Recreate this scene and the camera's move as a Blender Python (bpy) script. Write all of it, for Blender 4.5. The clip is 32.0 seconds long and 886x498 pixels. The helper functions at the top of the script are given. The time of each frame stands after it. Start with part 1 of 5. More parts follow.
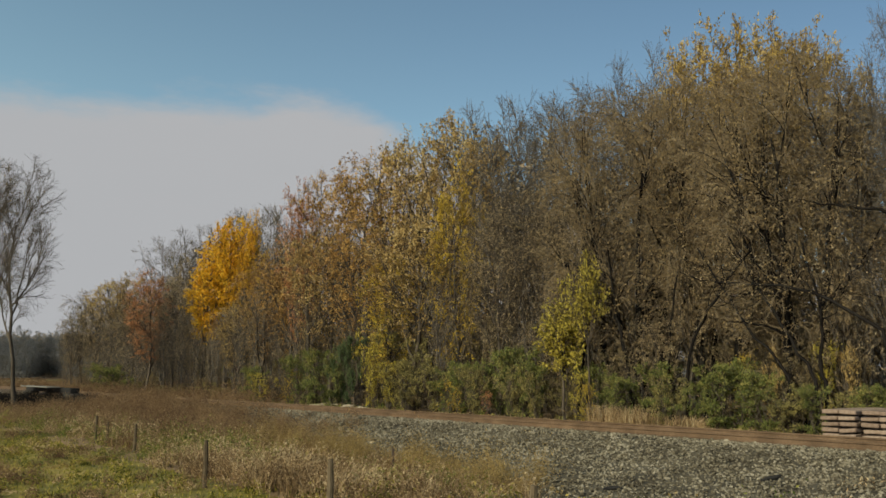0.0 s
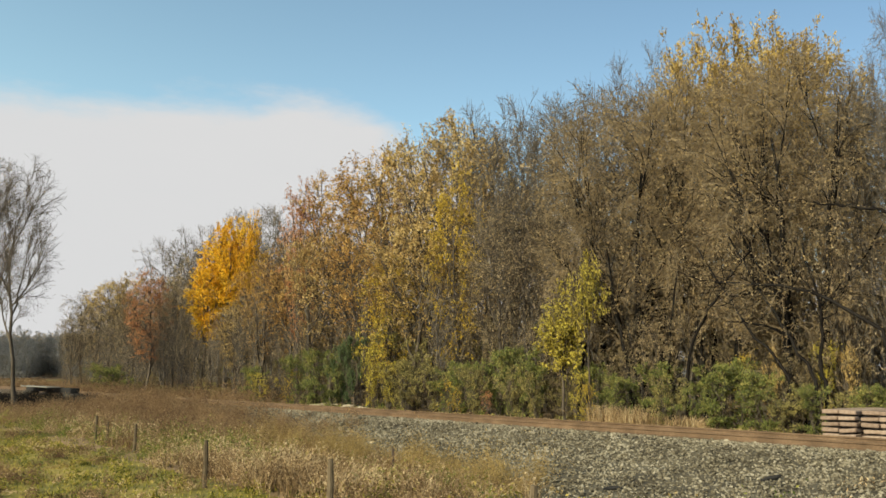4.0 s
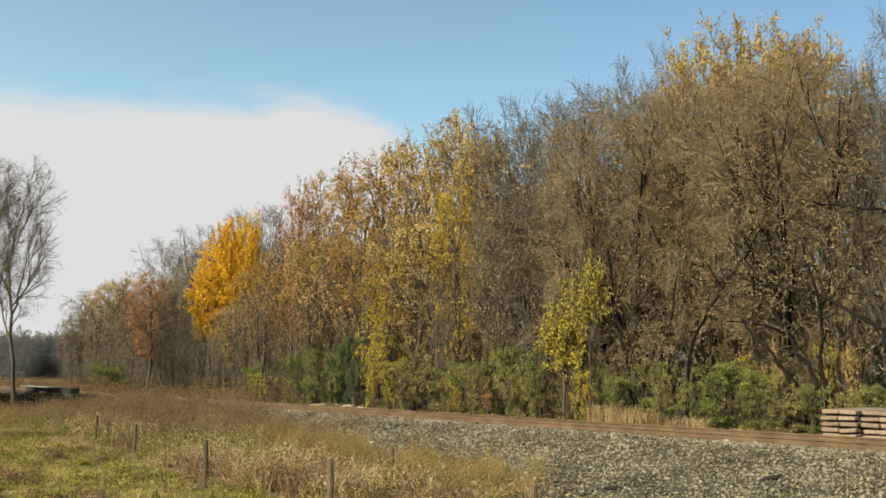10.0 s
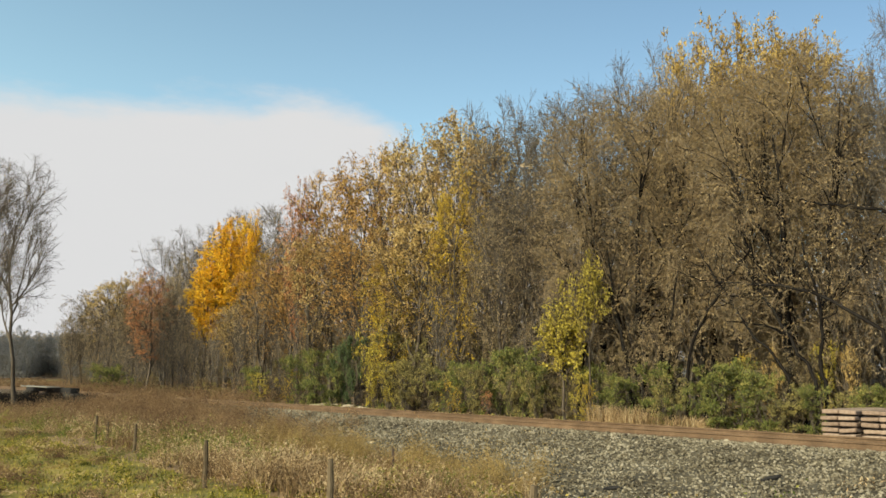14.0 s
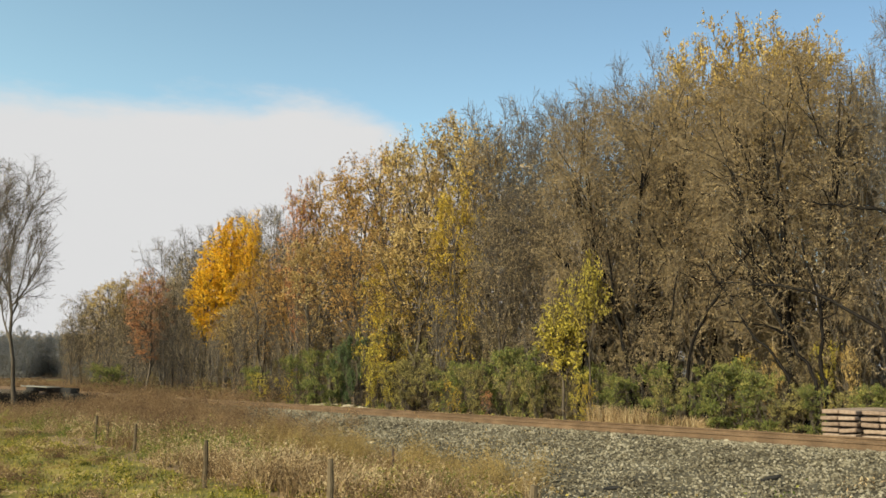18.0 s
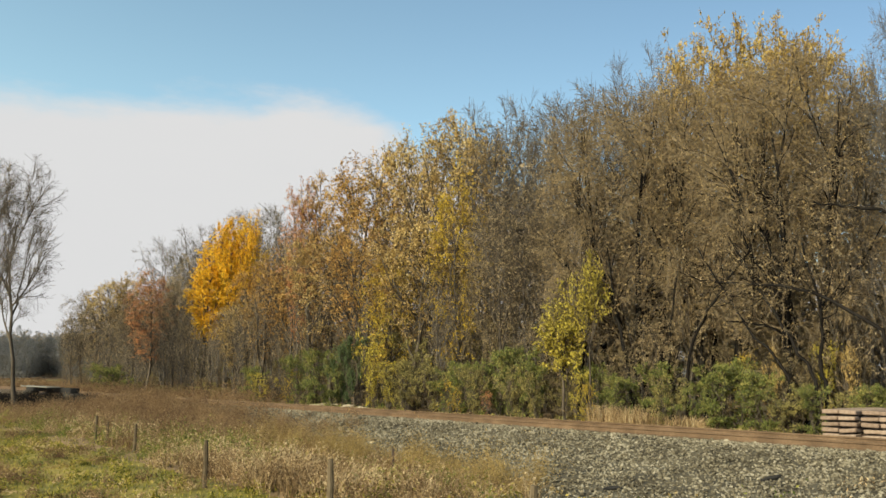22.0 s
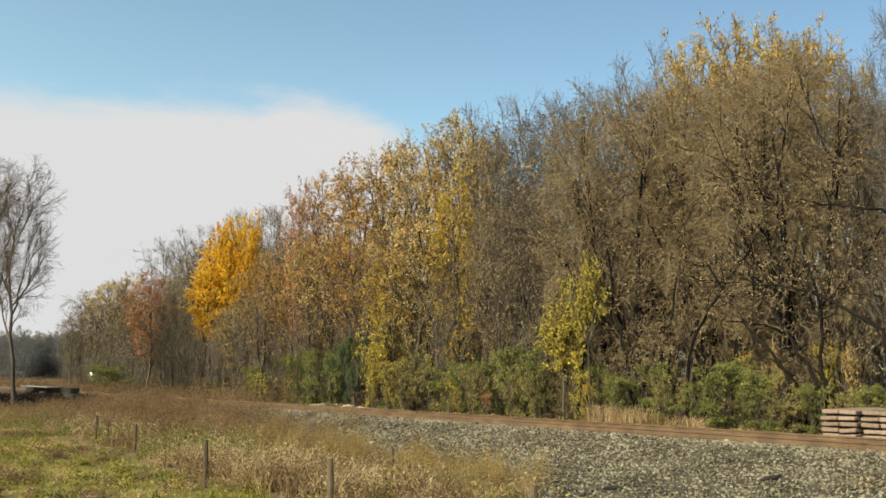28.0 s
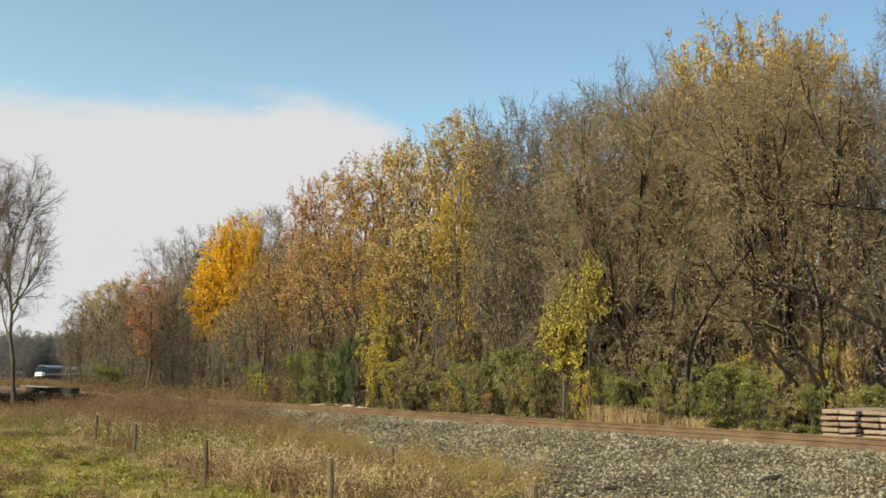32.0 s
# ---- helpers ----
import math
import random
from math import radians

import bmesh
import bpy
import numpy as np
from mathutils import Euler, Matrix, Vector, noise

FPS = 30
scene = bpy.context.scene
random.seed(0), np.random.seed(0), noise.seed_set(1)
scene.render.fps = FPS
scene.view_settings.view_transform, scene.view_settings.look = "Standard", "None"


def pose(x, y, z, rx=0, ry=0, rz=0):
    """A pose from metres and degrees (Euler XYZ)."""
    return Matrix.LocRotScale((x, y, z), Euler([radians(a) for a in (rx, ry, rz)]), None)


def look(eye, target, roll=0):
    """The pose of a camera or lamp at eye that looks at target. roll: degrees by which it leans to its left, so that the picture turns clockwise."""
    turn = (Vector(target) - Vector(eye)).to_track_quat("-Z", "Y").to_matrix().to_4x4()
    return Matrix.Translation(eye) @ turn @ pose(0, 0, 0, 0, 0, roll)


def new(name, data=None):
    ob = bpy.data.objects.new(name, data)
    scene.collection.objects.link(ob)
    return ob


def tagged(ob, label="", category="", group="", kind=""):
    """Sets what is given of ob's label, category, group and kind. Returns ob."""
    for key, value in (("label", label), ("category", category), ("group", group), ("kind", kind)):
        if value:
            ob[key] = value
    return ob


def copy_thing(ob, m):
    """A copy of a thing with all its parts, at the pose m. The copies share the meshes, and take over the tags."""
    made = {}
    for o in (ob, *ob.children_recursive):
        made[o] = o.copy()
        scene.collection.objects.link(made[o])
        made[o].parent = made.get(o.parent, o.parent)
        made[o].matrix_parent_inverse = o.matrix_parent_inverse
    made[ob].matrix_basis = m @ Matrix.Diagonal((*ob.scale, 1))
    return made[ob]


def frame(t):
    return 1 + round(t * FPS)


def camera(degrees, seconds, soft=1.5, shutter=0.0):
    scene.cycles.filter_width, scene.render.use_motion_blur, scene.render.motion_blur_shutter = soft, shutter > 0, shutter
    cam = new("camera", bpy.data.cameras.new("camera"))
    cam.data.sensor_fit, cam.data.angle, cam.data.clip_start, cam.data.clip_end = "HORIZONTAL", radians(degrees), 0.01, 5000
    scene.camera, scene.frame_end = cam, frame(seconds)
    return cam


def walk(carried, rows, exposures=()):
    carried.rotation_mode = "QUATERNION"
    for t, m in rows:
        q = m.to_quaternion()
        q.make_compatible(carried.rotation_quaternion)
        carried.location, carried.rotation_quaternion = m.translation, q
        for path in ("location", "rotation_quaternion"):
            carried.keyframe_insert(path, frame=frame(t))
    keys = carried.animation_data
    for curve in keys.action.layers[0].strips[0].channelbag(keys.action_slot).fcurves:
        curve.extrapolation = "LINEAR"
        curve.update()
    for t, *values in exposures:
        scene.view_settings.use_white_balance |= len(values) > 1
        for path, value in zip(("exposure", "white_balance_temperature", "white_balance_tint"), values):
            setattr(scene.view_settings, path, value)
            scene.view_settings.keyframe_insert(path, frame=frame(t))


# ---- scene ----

# ---------------- camera: stands still on its tripod ----------------
cam = camera(55.2, 32.0, soft=1.6)
HOLD = pose(0.0, 0.0, 1.71, 98.38, 0, 0)
walk(cam, [(0, HOLD), (32, HOLD)],
     exposures=[(0, -0.06, 6860, 0), (1, -0.03, 6860, 0), (1.5, 0.10, 6900, 0), (2, 0.20, 6940, 0), (2.5, 0.35, 6990, 0), (3, 0.48, 7030, 0), (3.5, 0.56, 7070, 0), (5.5, 0.66, 7100, 0), (32, 0.66, 7100, 0)])

# ---------------- world and sun ----------------
SUN_DIR = Vector((-0.62, -0.60, 0.50)).normalized()
world = bpy.data.worlds.new("sky")
scene.world = world
world.use_nodes = True
wt = world.node_tree
wt.nodes.clear()


def wnode(kind, **kw):
    n = wt.nodes.new(kind)
    for k, v in kw.items():
        n.inputs[k].default_value = v
    return n


sky = wt.nodes.new("ShaderNodeTexSky")
sky.sky_type = "NISHITA"
sky.sun_disc = False
sky.sun_elevation = math.asin(SUN_DIR.z)
sky.sun_rotation = math.atan2(SUN_DIR.x, SUN_DIR.y)
sky.air_density, sky.dust_density, sky.ozone_density = 1.0, 0.3, 0.35
wco = wt.nodes.new("ShaderNodeTexCoord")
wsep = wt.nodes.new("ShaderNodeSeparateXYZ")
wt.links.new(wco.outputs["Generated"], wsep.inputs[0])
wmap = wt.nodes.new("ShaderNodeMapping")
wmap.inputs["Scale"].default_value = (1.0, 1.0, 3.2)
wt.links.new(wco.outputs["Generated"], wmap.inputs["Vector"])
wn = wnode("ShaderNodeTexNoise", Scale=3.2, Detail=8.0, Roughness=0.6)
wt.links.new(wmap.outputs[0], wn.inputs["Vector"])


def wmath(op, a, b):
    n = wt.nodes.new("ShaderNodeMath")
    n.operation = op
    for i, v in enumerate((a, b)):
        if isinstance(v, (int, float)):
            n.inputs[i].default_value = v
        else:
            wt.links.new(v, n.inputs[i])
    return n.outputs[0]


# a cloud bank low in the sky, lower on one side
slope = wmath("MULTIPLY", wmath("MAXIMUM", wmath("ADD", wsep.outputs["X"], 0.14), 0.0), 0.40)
edge = wmath("MAXIMUM", wmath("SUBTRACT", 0.300, slope), 0.12)
rise = wmath("SUBTRACT", edge, wsep.outputs["Z"])
rise = wmath("ADD", rise, wmath("MULTIPLY", wmath("SUBTRACT", wn.outputs["Fac"], 0.5), 0.15))
cover = wt.nodes.new("ShaderNodeMapRange")
cover.interpolation_type = "SMOOTHSTEP"
cover.inputs["From Min"].default_value = -0.02
cover.inputs["From Max"].default_value = 0.025
wt.links.new(rise, cover.inputs["Value"])
cloud = wt.nodes.new("ShaderNodeMix")
cloud.data_type = "RGBA"
cloud.inputs["A"].default_value = (3.22, 3.2, 3.66, 1)
cloud.inputs["B"].default_value = (3.40, 3.34, 3.78, 1)
wt.links.new(wn.outputs["Fac"], cloud.inputs["Factor"])
wmix = wt.nodes.new("ShaderNodeMix")
wmix.data_type = "RGBA"
wt.links.new(cover.outputs[0], wmix.inputs["Factor"])
air = wt.nodes.new("ShaderNodeMix")
air.data_type, air.blend_type = "RGBA", "MULTIPLY"
air.inputs["Factor"].default_value = 1.0
tint = wt.nodes.new("ShaderNodeMix")  # the thin veil over the blue clears to one side
tint.data_type = "RGBA"
tint.inputs["A"].default_value = (1.0, 1.06, 1.0, 1)
tint.inputs["B"].default_value = (0.63, 0.70, 0.77, 1)
wt.links.new(wmath("ADD", wmath("MULTIPLY", wsep.outputs["X"], 1.1), 0.5), tint.inputs["Factor"])
wt.links.new(tint.outputs["Result"], air.inputs["B"])
wt.links.new(sky.outputs[0], air.inputs["A"])
wt.links.new(air.outputs["Result"], wmix.inputs["A"])
glow = wt.nodes.new("ShaderNodeVectorMath")  # fill light: unseen cloud on the sun's side is brightened to lift the shade
glow.operation = "SCALE"
wt.links.new(cloud.outputs["Result"], glow.inputs[0])
wt.links.new(wmath("ADD", wmath("MULTIPLY", wmath("MAXIMUM", wmath("MULTIPLY", wsep.outputs["Y"], -1.0), 0.0), 1.0), 1.0), glow.inputs["Scale"])
wt.links.new(glow.outputs["Vector"], wmix.inputs["B"])
wbg = wnode("ShaderNodeBackground", Strength=0.14)
wt.links.new(wmix.outputs["Result"], wbg.inputs["Color"])
wout = wt.nodes.new("ShaderNodeOutputWorld")
wt.links.new(wbg.outputs[0], wout.inputs[0])

sun = new("sun", bpy.data.lights.new("sun", "SUN"))
sun.data.energy, sun.data.angle, sun.data.color = 5.0, radians(0.53), (1.0, 0.89, 0.69)
sun.matrix_world = look(SUN_DIR * 60, (0, 0, 0))

# ---------------- materials ----------------


def ramp_stops(node, stops):
    els = node.color_ramp.elements
    while len(els) > 1:
        els.remove(els[-1])
    els[0].position, els[0].color = stops[0][0], (*stops[0][1], 1)
    for at, col in stops[1:]:
        els.new(at).color = (*col, 1)


def material(name, stops, scale=3.0, detail=6.0, fine=25.0, island=0.0, rough=0.8, bump=0.2, bump_scale=20.0, metal=0.0,
             translucent=0.0, per_object=0.0, stretch=(1, 1, 1), spec=0.3):
    """A procedural surface: coarse and fine noise (and chance by piece) drive a colour ramp; fine relief."""
    mat = bpy.data.materials.new(name)
    mat.use_nodes = True
    nt = mat.node_tree
    bs = nt.nodes["Principled BSDF"]
    bs.inputs["Roughness"].default_value = rough
    bs.inputs["Metallic"].default_value = metal
    bs.inputs["Specular IOR Level"].default_value = spec
    tc = nt.nodes.new("ShaderNodeTexCoord")
    mp = nt.nodes.new("ShaderNodeMapping")
    mp.inputs["Scale"].default_value = stretch
    nt.links.new(tc.outputs["Object"], mp.inputs["Vector"])

    def noise_at(s):
        n = nt.nodes.new("ShaderNodeTexNoise")
        n.inputs["Scale"].default_value = s
        n.inputs["Detail"].default_value = detail
        nt.links.new(mp.outputs[0], n.inputs["Vector"])
        return n.outputs["Fac"]

    def calc(op, a, b):
        n = nt.nodes.new("ShaderNodeMath")
        n.operation = op
        for i, v in enumerate((a, b)):
            if isinstance(v, (int, float)):
                n.inputs[i].default_value = v
            else:
                nt.links.new(v, n.inputs[i])
        return n.outputs[0]

    coarse = calc("MULTIPLY", calc("SUBTRACT", noise_at(scale), 0.5), 1.5)
    val = calc("ADD", coarse, calc("MULTIPLY", calc("SUBTRACT", noise_at(fine), 0.5), 0.9))
    val = calc("ADD", val, 0.5)
    if island:
        geo = nt.nodes.new("ShaderNodeNewGeometry")
        val = calc("ADD", val, calc("MULTIPLY", calc("SUBTRACT", geo.outputs["Random Per Island"], 0.5), island))
    if per_object:
        inf = nt.nodes.new("ShaderNodeObjectInfo")
        val = calc("ADD", val, calc("MULTIPLY", calc("SUBTRACT", inf.outputs["Random"], 0.5), per_object))
    ramp = nt.nodes.new("ShaderNodeValToRGB")
    ramp_stops(ramp, stops)
    nt.links.new(val, ramp.inputs[0])
    nt.links.new(ramp.outputs[0], bs.inputs["Base Color"])
    if bump:
        bn = nt.nodes.new("ShaderNodeBump")
        bn.inputs["Strength"].default_value = bump
        bn.inputs["Distance"].default_value = 0.02
        nt.links.new(noise_at(bump_scale), bn.inputs["Height"])
        nt.links.new(bn.outputs[0], bs.inputs["Normal"])
    if translucent:
        tr = nt.nodes.new("ShaderNodeBsdfTranslucent")
        nt.links.new(ramp.outputs[0], tr.inputs["Color"])
        mx = nt.nodes.new("ShaderNodeMixShader")
        mx.inputs[0].default_value = translucent
        nt.links.new(bs.outputs[0], mx.inputs[1])
        nt.links.new(tr.outputs[0], mx.inputs[2])
        nt.links.new(mx.outputs[0], nt.nodes["Material Output"].inputs["Surface"])
    return mat


def leafy(name, stops, translucent=0.38, island=0.75):
    return material(name, stops, scale=0.35, detail=3.0, fine=1.3, island=island, rough=0.75, bump=0, translucent=translucent)


M_LEAF = {
    "oak": leafy("leaf_oak", [(0.0, (0.210, 0.128, 0.048)), (0.35, (0.370, 0.245, 0.086)), (0.6, (0.540, 0.385, 0.145)), (1.0, (0.720, 0.560, 0.270))]),
    "olive": leafy("leaf_olive", [(0.0, (0.115, 0.105, 0.042)), (0.4, (0.215, 0.192, 0.075)), (0.7, (0.335, 0.285, 0.100)), (1.0, (0.500, 0.405, 0.140))]),
    "tan": leafy("leaf_tan", [(0.0, (0.230, 0.118, 0.038)), (0.4, (0.420, 0.235, 0.068)), (0.7, (0.590, 0.360, 0.105)), (1.0, (0.700, 0.490, 0.180))]),
    "aspen": leafy("leaf_aspen", [(0.0, (0.205, 0.128, 0.042)), (0.4, (0.365, 0.245, 0.072)), (0.7, (0.520, 0.365, 0.108)), (1.0, (0.650, 0.505, 0.210))]),
    "gold": leafy("leaf_gold", [(0.0, (0.54, 0.27, 0.02)), (0.5, (0.77, 0.45, 0.028)), (1.0, (0.86, 0.59, 0.06))]),
    "lime": leafy("leaf_lime", [(0.0, (0.22, 0.175, 0.03)), (0.5, (0.44, 0.36, 0.06)), (1.0, (0.64, 0.54, 0.12))]),
    "amber": leafy("leaf_amber", [(0.0, (0.270, 0.170, 0.020)), (0.5, (0.490, 0.340, 0.040)), (1.0, (0.700, 0.510, 0.085))]),
    "rust": leafy("leaf_rust", [(0.0, (0.30, 0.122, 0.058)), (0.5, (0.51, 0.232, 0.100)), (1.0, (0.61, 0.34, 0.165))]),
    "brown": leafy("leaf_brown", [(0.0, (0.195, 0.146, 0.088)), (0.5, (0.360, 0.275, 0.162)), (1.0, (0.560, 0.442, 0.265))]),
    "bramble": leafy("leaf_bramble", [(0.0, (0.110, 0.085, 0.048)), (0.5, (0.215, 0.168, 0.092)), (1.0, (0.360, 0.280, 0.152))]),
    "willow": leafy("leaf_willow", [(0.0, (0.162, 0.114, 0.060)), (0.5, (0.275, 0.199, 0.100)), (1.0, (0.430, 0.320, 0.162))]),
    "bare": leafy("leaf_sparse", [(0.0, (0.16, 0.12, 0.08)), (0.5, (0.28, 0.21, 0.13)), (1.0, (0.42, 0.34, 0.22))]),
    "green": leafy("leaf_green", [(0.0, (0.078, 0.095, 0.028)), (0.5, (0.158, 0.182, 0.050)), (0.85, (0.300, 0.290, 0.090)), (1.0, (0.470, 0.400, 0.125))]),
    "cedar": leafy("leaf_dark_green", [(0.0, (0.044, 0.066, 0.030)), (0.6, (0.090, 0.125, 0.050)), (1.0, (0.165, 0.185, 0.078))]),
    # distance haze is painted in: pale, even grey with little contrast
    "far": material("far_twigs_hazed", [(0.0, (0.165, 0.165, 0.171)), (0.5, (0.198, 0.198, 0.200)), (1.0, (0.237, 0.231, 0.226))], scale=0.08, detail=3.0, fine=0.3, island=0.08, rough=0.95, bump=0, translucent=0.5, spec=0.02),
}
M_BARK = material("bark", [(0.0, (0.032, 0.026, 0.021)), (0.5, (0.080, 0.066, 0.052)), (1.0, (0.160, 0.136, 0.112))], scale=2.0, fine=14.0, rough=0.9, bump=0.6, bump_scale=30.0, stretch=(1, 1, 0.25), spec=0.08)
M_TWIG = material("willow_twig", [(0.0, (0.092, 0.069, 0.043)), (0.5, (0.172, 0.131, 0.082)), (1.0, (0.285, 0.222, 0.146))], scale=1.0, fine=6.0, rough=0.9, bump=0)
M_CONCRETE = material("pale_concrete", [(0.0, (0.118, 0.112, 0.099)), (0.5, (0.183, 0.176, 0.157)), (1.0, (0.249, 0.240, 0.219))], scale=0.6, fine=8.0, rough=0.9, bump=0.3, spec=0.05)
# darker concrete for the abutments and pier
M_CONCRETE_DARK = material("dark_concrete", [(0.0, (0.030, 0.028, 0.024)), (0.5, (0.055, 0.051, 0.045)), (1.0, (0.090, 0.084, 0.075))], scale=0.8, fine=8.0, rough=0.9, bump=0.3, spec=0.05)
# blackened bark: the shade under the willows is put into its colour
M_BARK_SHADED = material("bark_shaded", [(0.0, (0.006, 0.005, 0.004)), (0.5, (0.013, 0.011, 0.010)), (1.0, (0.025, 0.023, 0.020))], scale=2.0, fine=14.0, rough=0.9, bump=0.5, bump_scale=30.0, stretch=(1, 1, 0.25), spec=0.05)
M_BARK_GREY = material("bark_grey", [(0.0, (0.054, 0.047, 0.040)), (0.5, (0.108, 0.095, 0.081)), (1.0, (0.185, 0.165, 0.143))], scale=2.0, fine=14.0, rough=0.9, bump=0.5, bump_scale=30.0, stretch=(1, 1, 0.25), spec=0.08)
M_GROUND = material("meadow_ground", [(0.0, (0.044, 0.040, 0.012)), (0.35, (0.122, 0.108, 0.022)), (0.6, (0.205, 0.165, 0.036)), (1.0, (0.320, 0.228, 0.085))], scale=0.9, fine=6.0, rough=0.95, bump=0.8, bump_scale=9.0)
M_LITTER = material("leaf_litter", [(0.0, (0.070, 0.049, 0.028)), (0.5, (0.182, 0.119, 0.063)), (1.0, (0.350, 0.238, 0.112))], scale=0.8, fine=9.0, rough=0.95, bump=0.6, bump_scale=12.0)
M_BALLAST = material("ballast", [(0.0, (0.03, 0.026, 0.018)), (0.5, (0.07, 0.061, 0.043)), (1.0, (0.13, 0.115, 0.08))], scale=1.0, fine=18.0, rough=0.95, bump=0.9, bump_scale=22.0)
M_STONE = material("ballast_stone", [(0.0, (0.045, 0.037, 0.024)), (0.4, (0.126, 0.108, 0.072)), (0.75, (0.188, 0.164, 0.118)), (1.0, (0.258, 0.232, 0.176))], scale=0.5, fine=6.0, island=1.1, rough=0.9, bump=0.3, bump_scale=40.0)
M_RUSTBED = material("rusty_track_bed", [(0.0, (0.046, 0.033, 0.020)), (0.5, (0.092, 0.066, 0.040)), (1.0, (0.165, 0.125, 0.082))], scale=1.2, fine=18.0, rough=0.95, bump=0.9, bump_scale=22.0)
M_RAIL = material("rusty_rail", [(0.0, (0.052, 0.031, 0.017)), (0.5, (0.105, 0.066, 0.038)), (1.0, (0.175, 0.115, 0.070))], scale=1.5, fine=20.0, rough=0.75, bump=0.2, bump_scale=60.0)
M_TIE = material("creosote_tie", [(0.0, (0.035, 0.027, 0.02)), (0.5, (0.09, 0.07, 0.055)), (1.0, (0.17, 0.135, 0.105))], scale=2.0, fine=22.0, per_object=0.5, rough=0.9, bump=0.5, bump_scale=30.0, stretch=(0.3, 1, 1))
M_STACK = material("weathered_timber", [(0.0, (0.095, 0.064, 0.046)), (0.5, (0.215, 0.155, 0.118)), (1.0, (0.350, 0.275, 0.222))], scale=2.5, fine=18.0, per_object=0.35, rough=0.9, bump=0.5, bump_scale=30.0)
M_POST = material("old_post", [(0.0, (0.030, 0.022, 0.013)), (0.5, (0.085, 0.065, 0.042)), (1.0, (0.180, 0.142, 0.095))], scale=3.0, fine=25.0, per_object=0.4, rough=0.95, bump=0.6, bump_scale=30.0, stretch=(1, 1, 0.2), spec=0.1)
M_STEEL = material("rusted_steel", [(0.0, (0.04, 0.03, 0.025)), (1.0, (0.12, 0.08, 0.06))], scale=6.0, rough=0.8)
M_LOG = material("bleached_log", [(0.0, (0.144, 0.120, 0.084)), (0.5, (0.252, 0.222, 0.168)), (1.0, (0.360, 0.330, 0.264))], scale=3.0, rough=0.9, bump=0.5, bump_scale=25.0)
M_DRY = leafy("dry_grass", [(0.0, (0.120, 0.076, 0.038)), (0.4, (0.285, 0.192, 0.098)), (0.75, (0.475, 0.345, 0.190)), (1.0, (0.650, 0.515, 0.315))], island=1.15)
M_WEED = leafy("brown_weed", [(0.0, (0.090, 0.052, 0.029)), (0.5, (0.200, 0.125, 0.067)), (1.0, (0.365, 0.245, 0.126))], island=0.95)
M_GRASS = leafy("green_grass", [(0.0, (0.044, 0.047, 0.009)), (0.4, (0.155, 0.155, 0.018)), (0.7, (0.295, 0.262, 0.036)), (1.0, (0.50, 0.39, 0.11))], island=1.15)
M_FORB = leafy("green_forb", [(0.0, (0.055, 0.075, 0.015)), (0.4, (0.135, 0.165, 0.032)), (0.7, (0.24, 0.25, 0.06)), (1.0, (0.42, 0.37, 0.12))], island=0.95)
M_ROD = leafy("yellowed_weed", [(0.0, (0.18, 0.120, 0.045)), (0.5, (0.32, 0.225, 0.085)), (1.0, (0.50, 0.375, 0.160))], island=0.6)
M_WHITE = material("white_paint", [(0.0, (0.66, 0.66, 0.63)), (1.0, (0.84, 0.84, 0.80))], scale=1.0, rough=0.4, bump=0)
M_SILVER = material("brushed_steel", [(0.0, (0.42, 0.43, 0.45)), (1.0, (0.62, 0.63, 0.65))], scale=0.6, rough=0.35, metal=0.8, bump=0)
M_NAVY = material("dark_blue_paint", [(0.0, (0.015, 0.020, 0.035)), (1.0, (0.030, 0.037, 0.060))], scale=1.0, rough=0.4, bump=0)
M_BLACK = material("black_underframe", [(0.0, (0.012, 0.012, 0.013)), (1.0, (0.04, 0.038, 0.036))], scale=3.0, rough=0.7, bump=0.2, spec=0.05)
M_PANE = material("dark_glass", [(0.0, (0.01, 0.012, 0.015)), (1.0, (0.02, 0.024, 0.03))], scale=2.0, rough=0.08, bump=0, spec=0.6)
M_LAMP = bpy.data.materials.new("headlamp_glow")
M_LAMP.use_nodes = True
M_LAMP.node_tree.nodes["Principled BSDF"].inputs["Emission Color"].default_value = (1.0, 0.93, 0.75, 1)
M_LAMP.node_tree.nodes["Principled BSDF"].inputs["Emission Strength"].default_value = 6.0

# ---------------- mesh helpers ----------------


def mesh_of(name, verts, faces, mat, smooth=False):
    """A mesh from an array of corners and one array of faces, all with the same number of corners."""
    me = bpy.data.meshes.new(name)
    verts = np.asarray(verts, dtype=np.float32).reshape(-1, 3)
    faces = np.asarray(faces, dtype=np.int32)
    k = faces.shape[1]
    me.vertices.add(len(verts))
    me.vertices.foreach_set("co", verts.ravel())
    me.loops.add(faces.size)
    me.loops.foreach_set("vertex_index", faces.ravel())
    me.polygons.add(len(faces))
    me.polygons.foreach_set("loop_start", np.arange(len(faces), dtype=np.int32) * k)
    me.polygons.foreach_set("use_smooth", np.full(len(faces), smooth))
    me.update(calc_edges=True)
    me.materials.append(mat)
    return me


def child(name, me, parent, label="", m=None):
    ob = new(name, me)
    ob.parent = parent
    if m is not None:
        ob.matrix_basis = m
    if label:
        ob["label"] = label
    return ob


def part(name, bm, mat, parent, label=""):
    """One bmesh as one mesh object under its thing."""
    me = bpy.data.meshes.new(name)
    bm.to_mesh(me)
    bm.free()
    me.materials.append(mat)
    return child(name, me, parent, label)


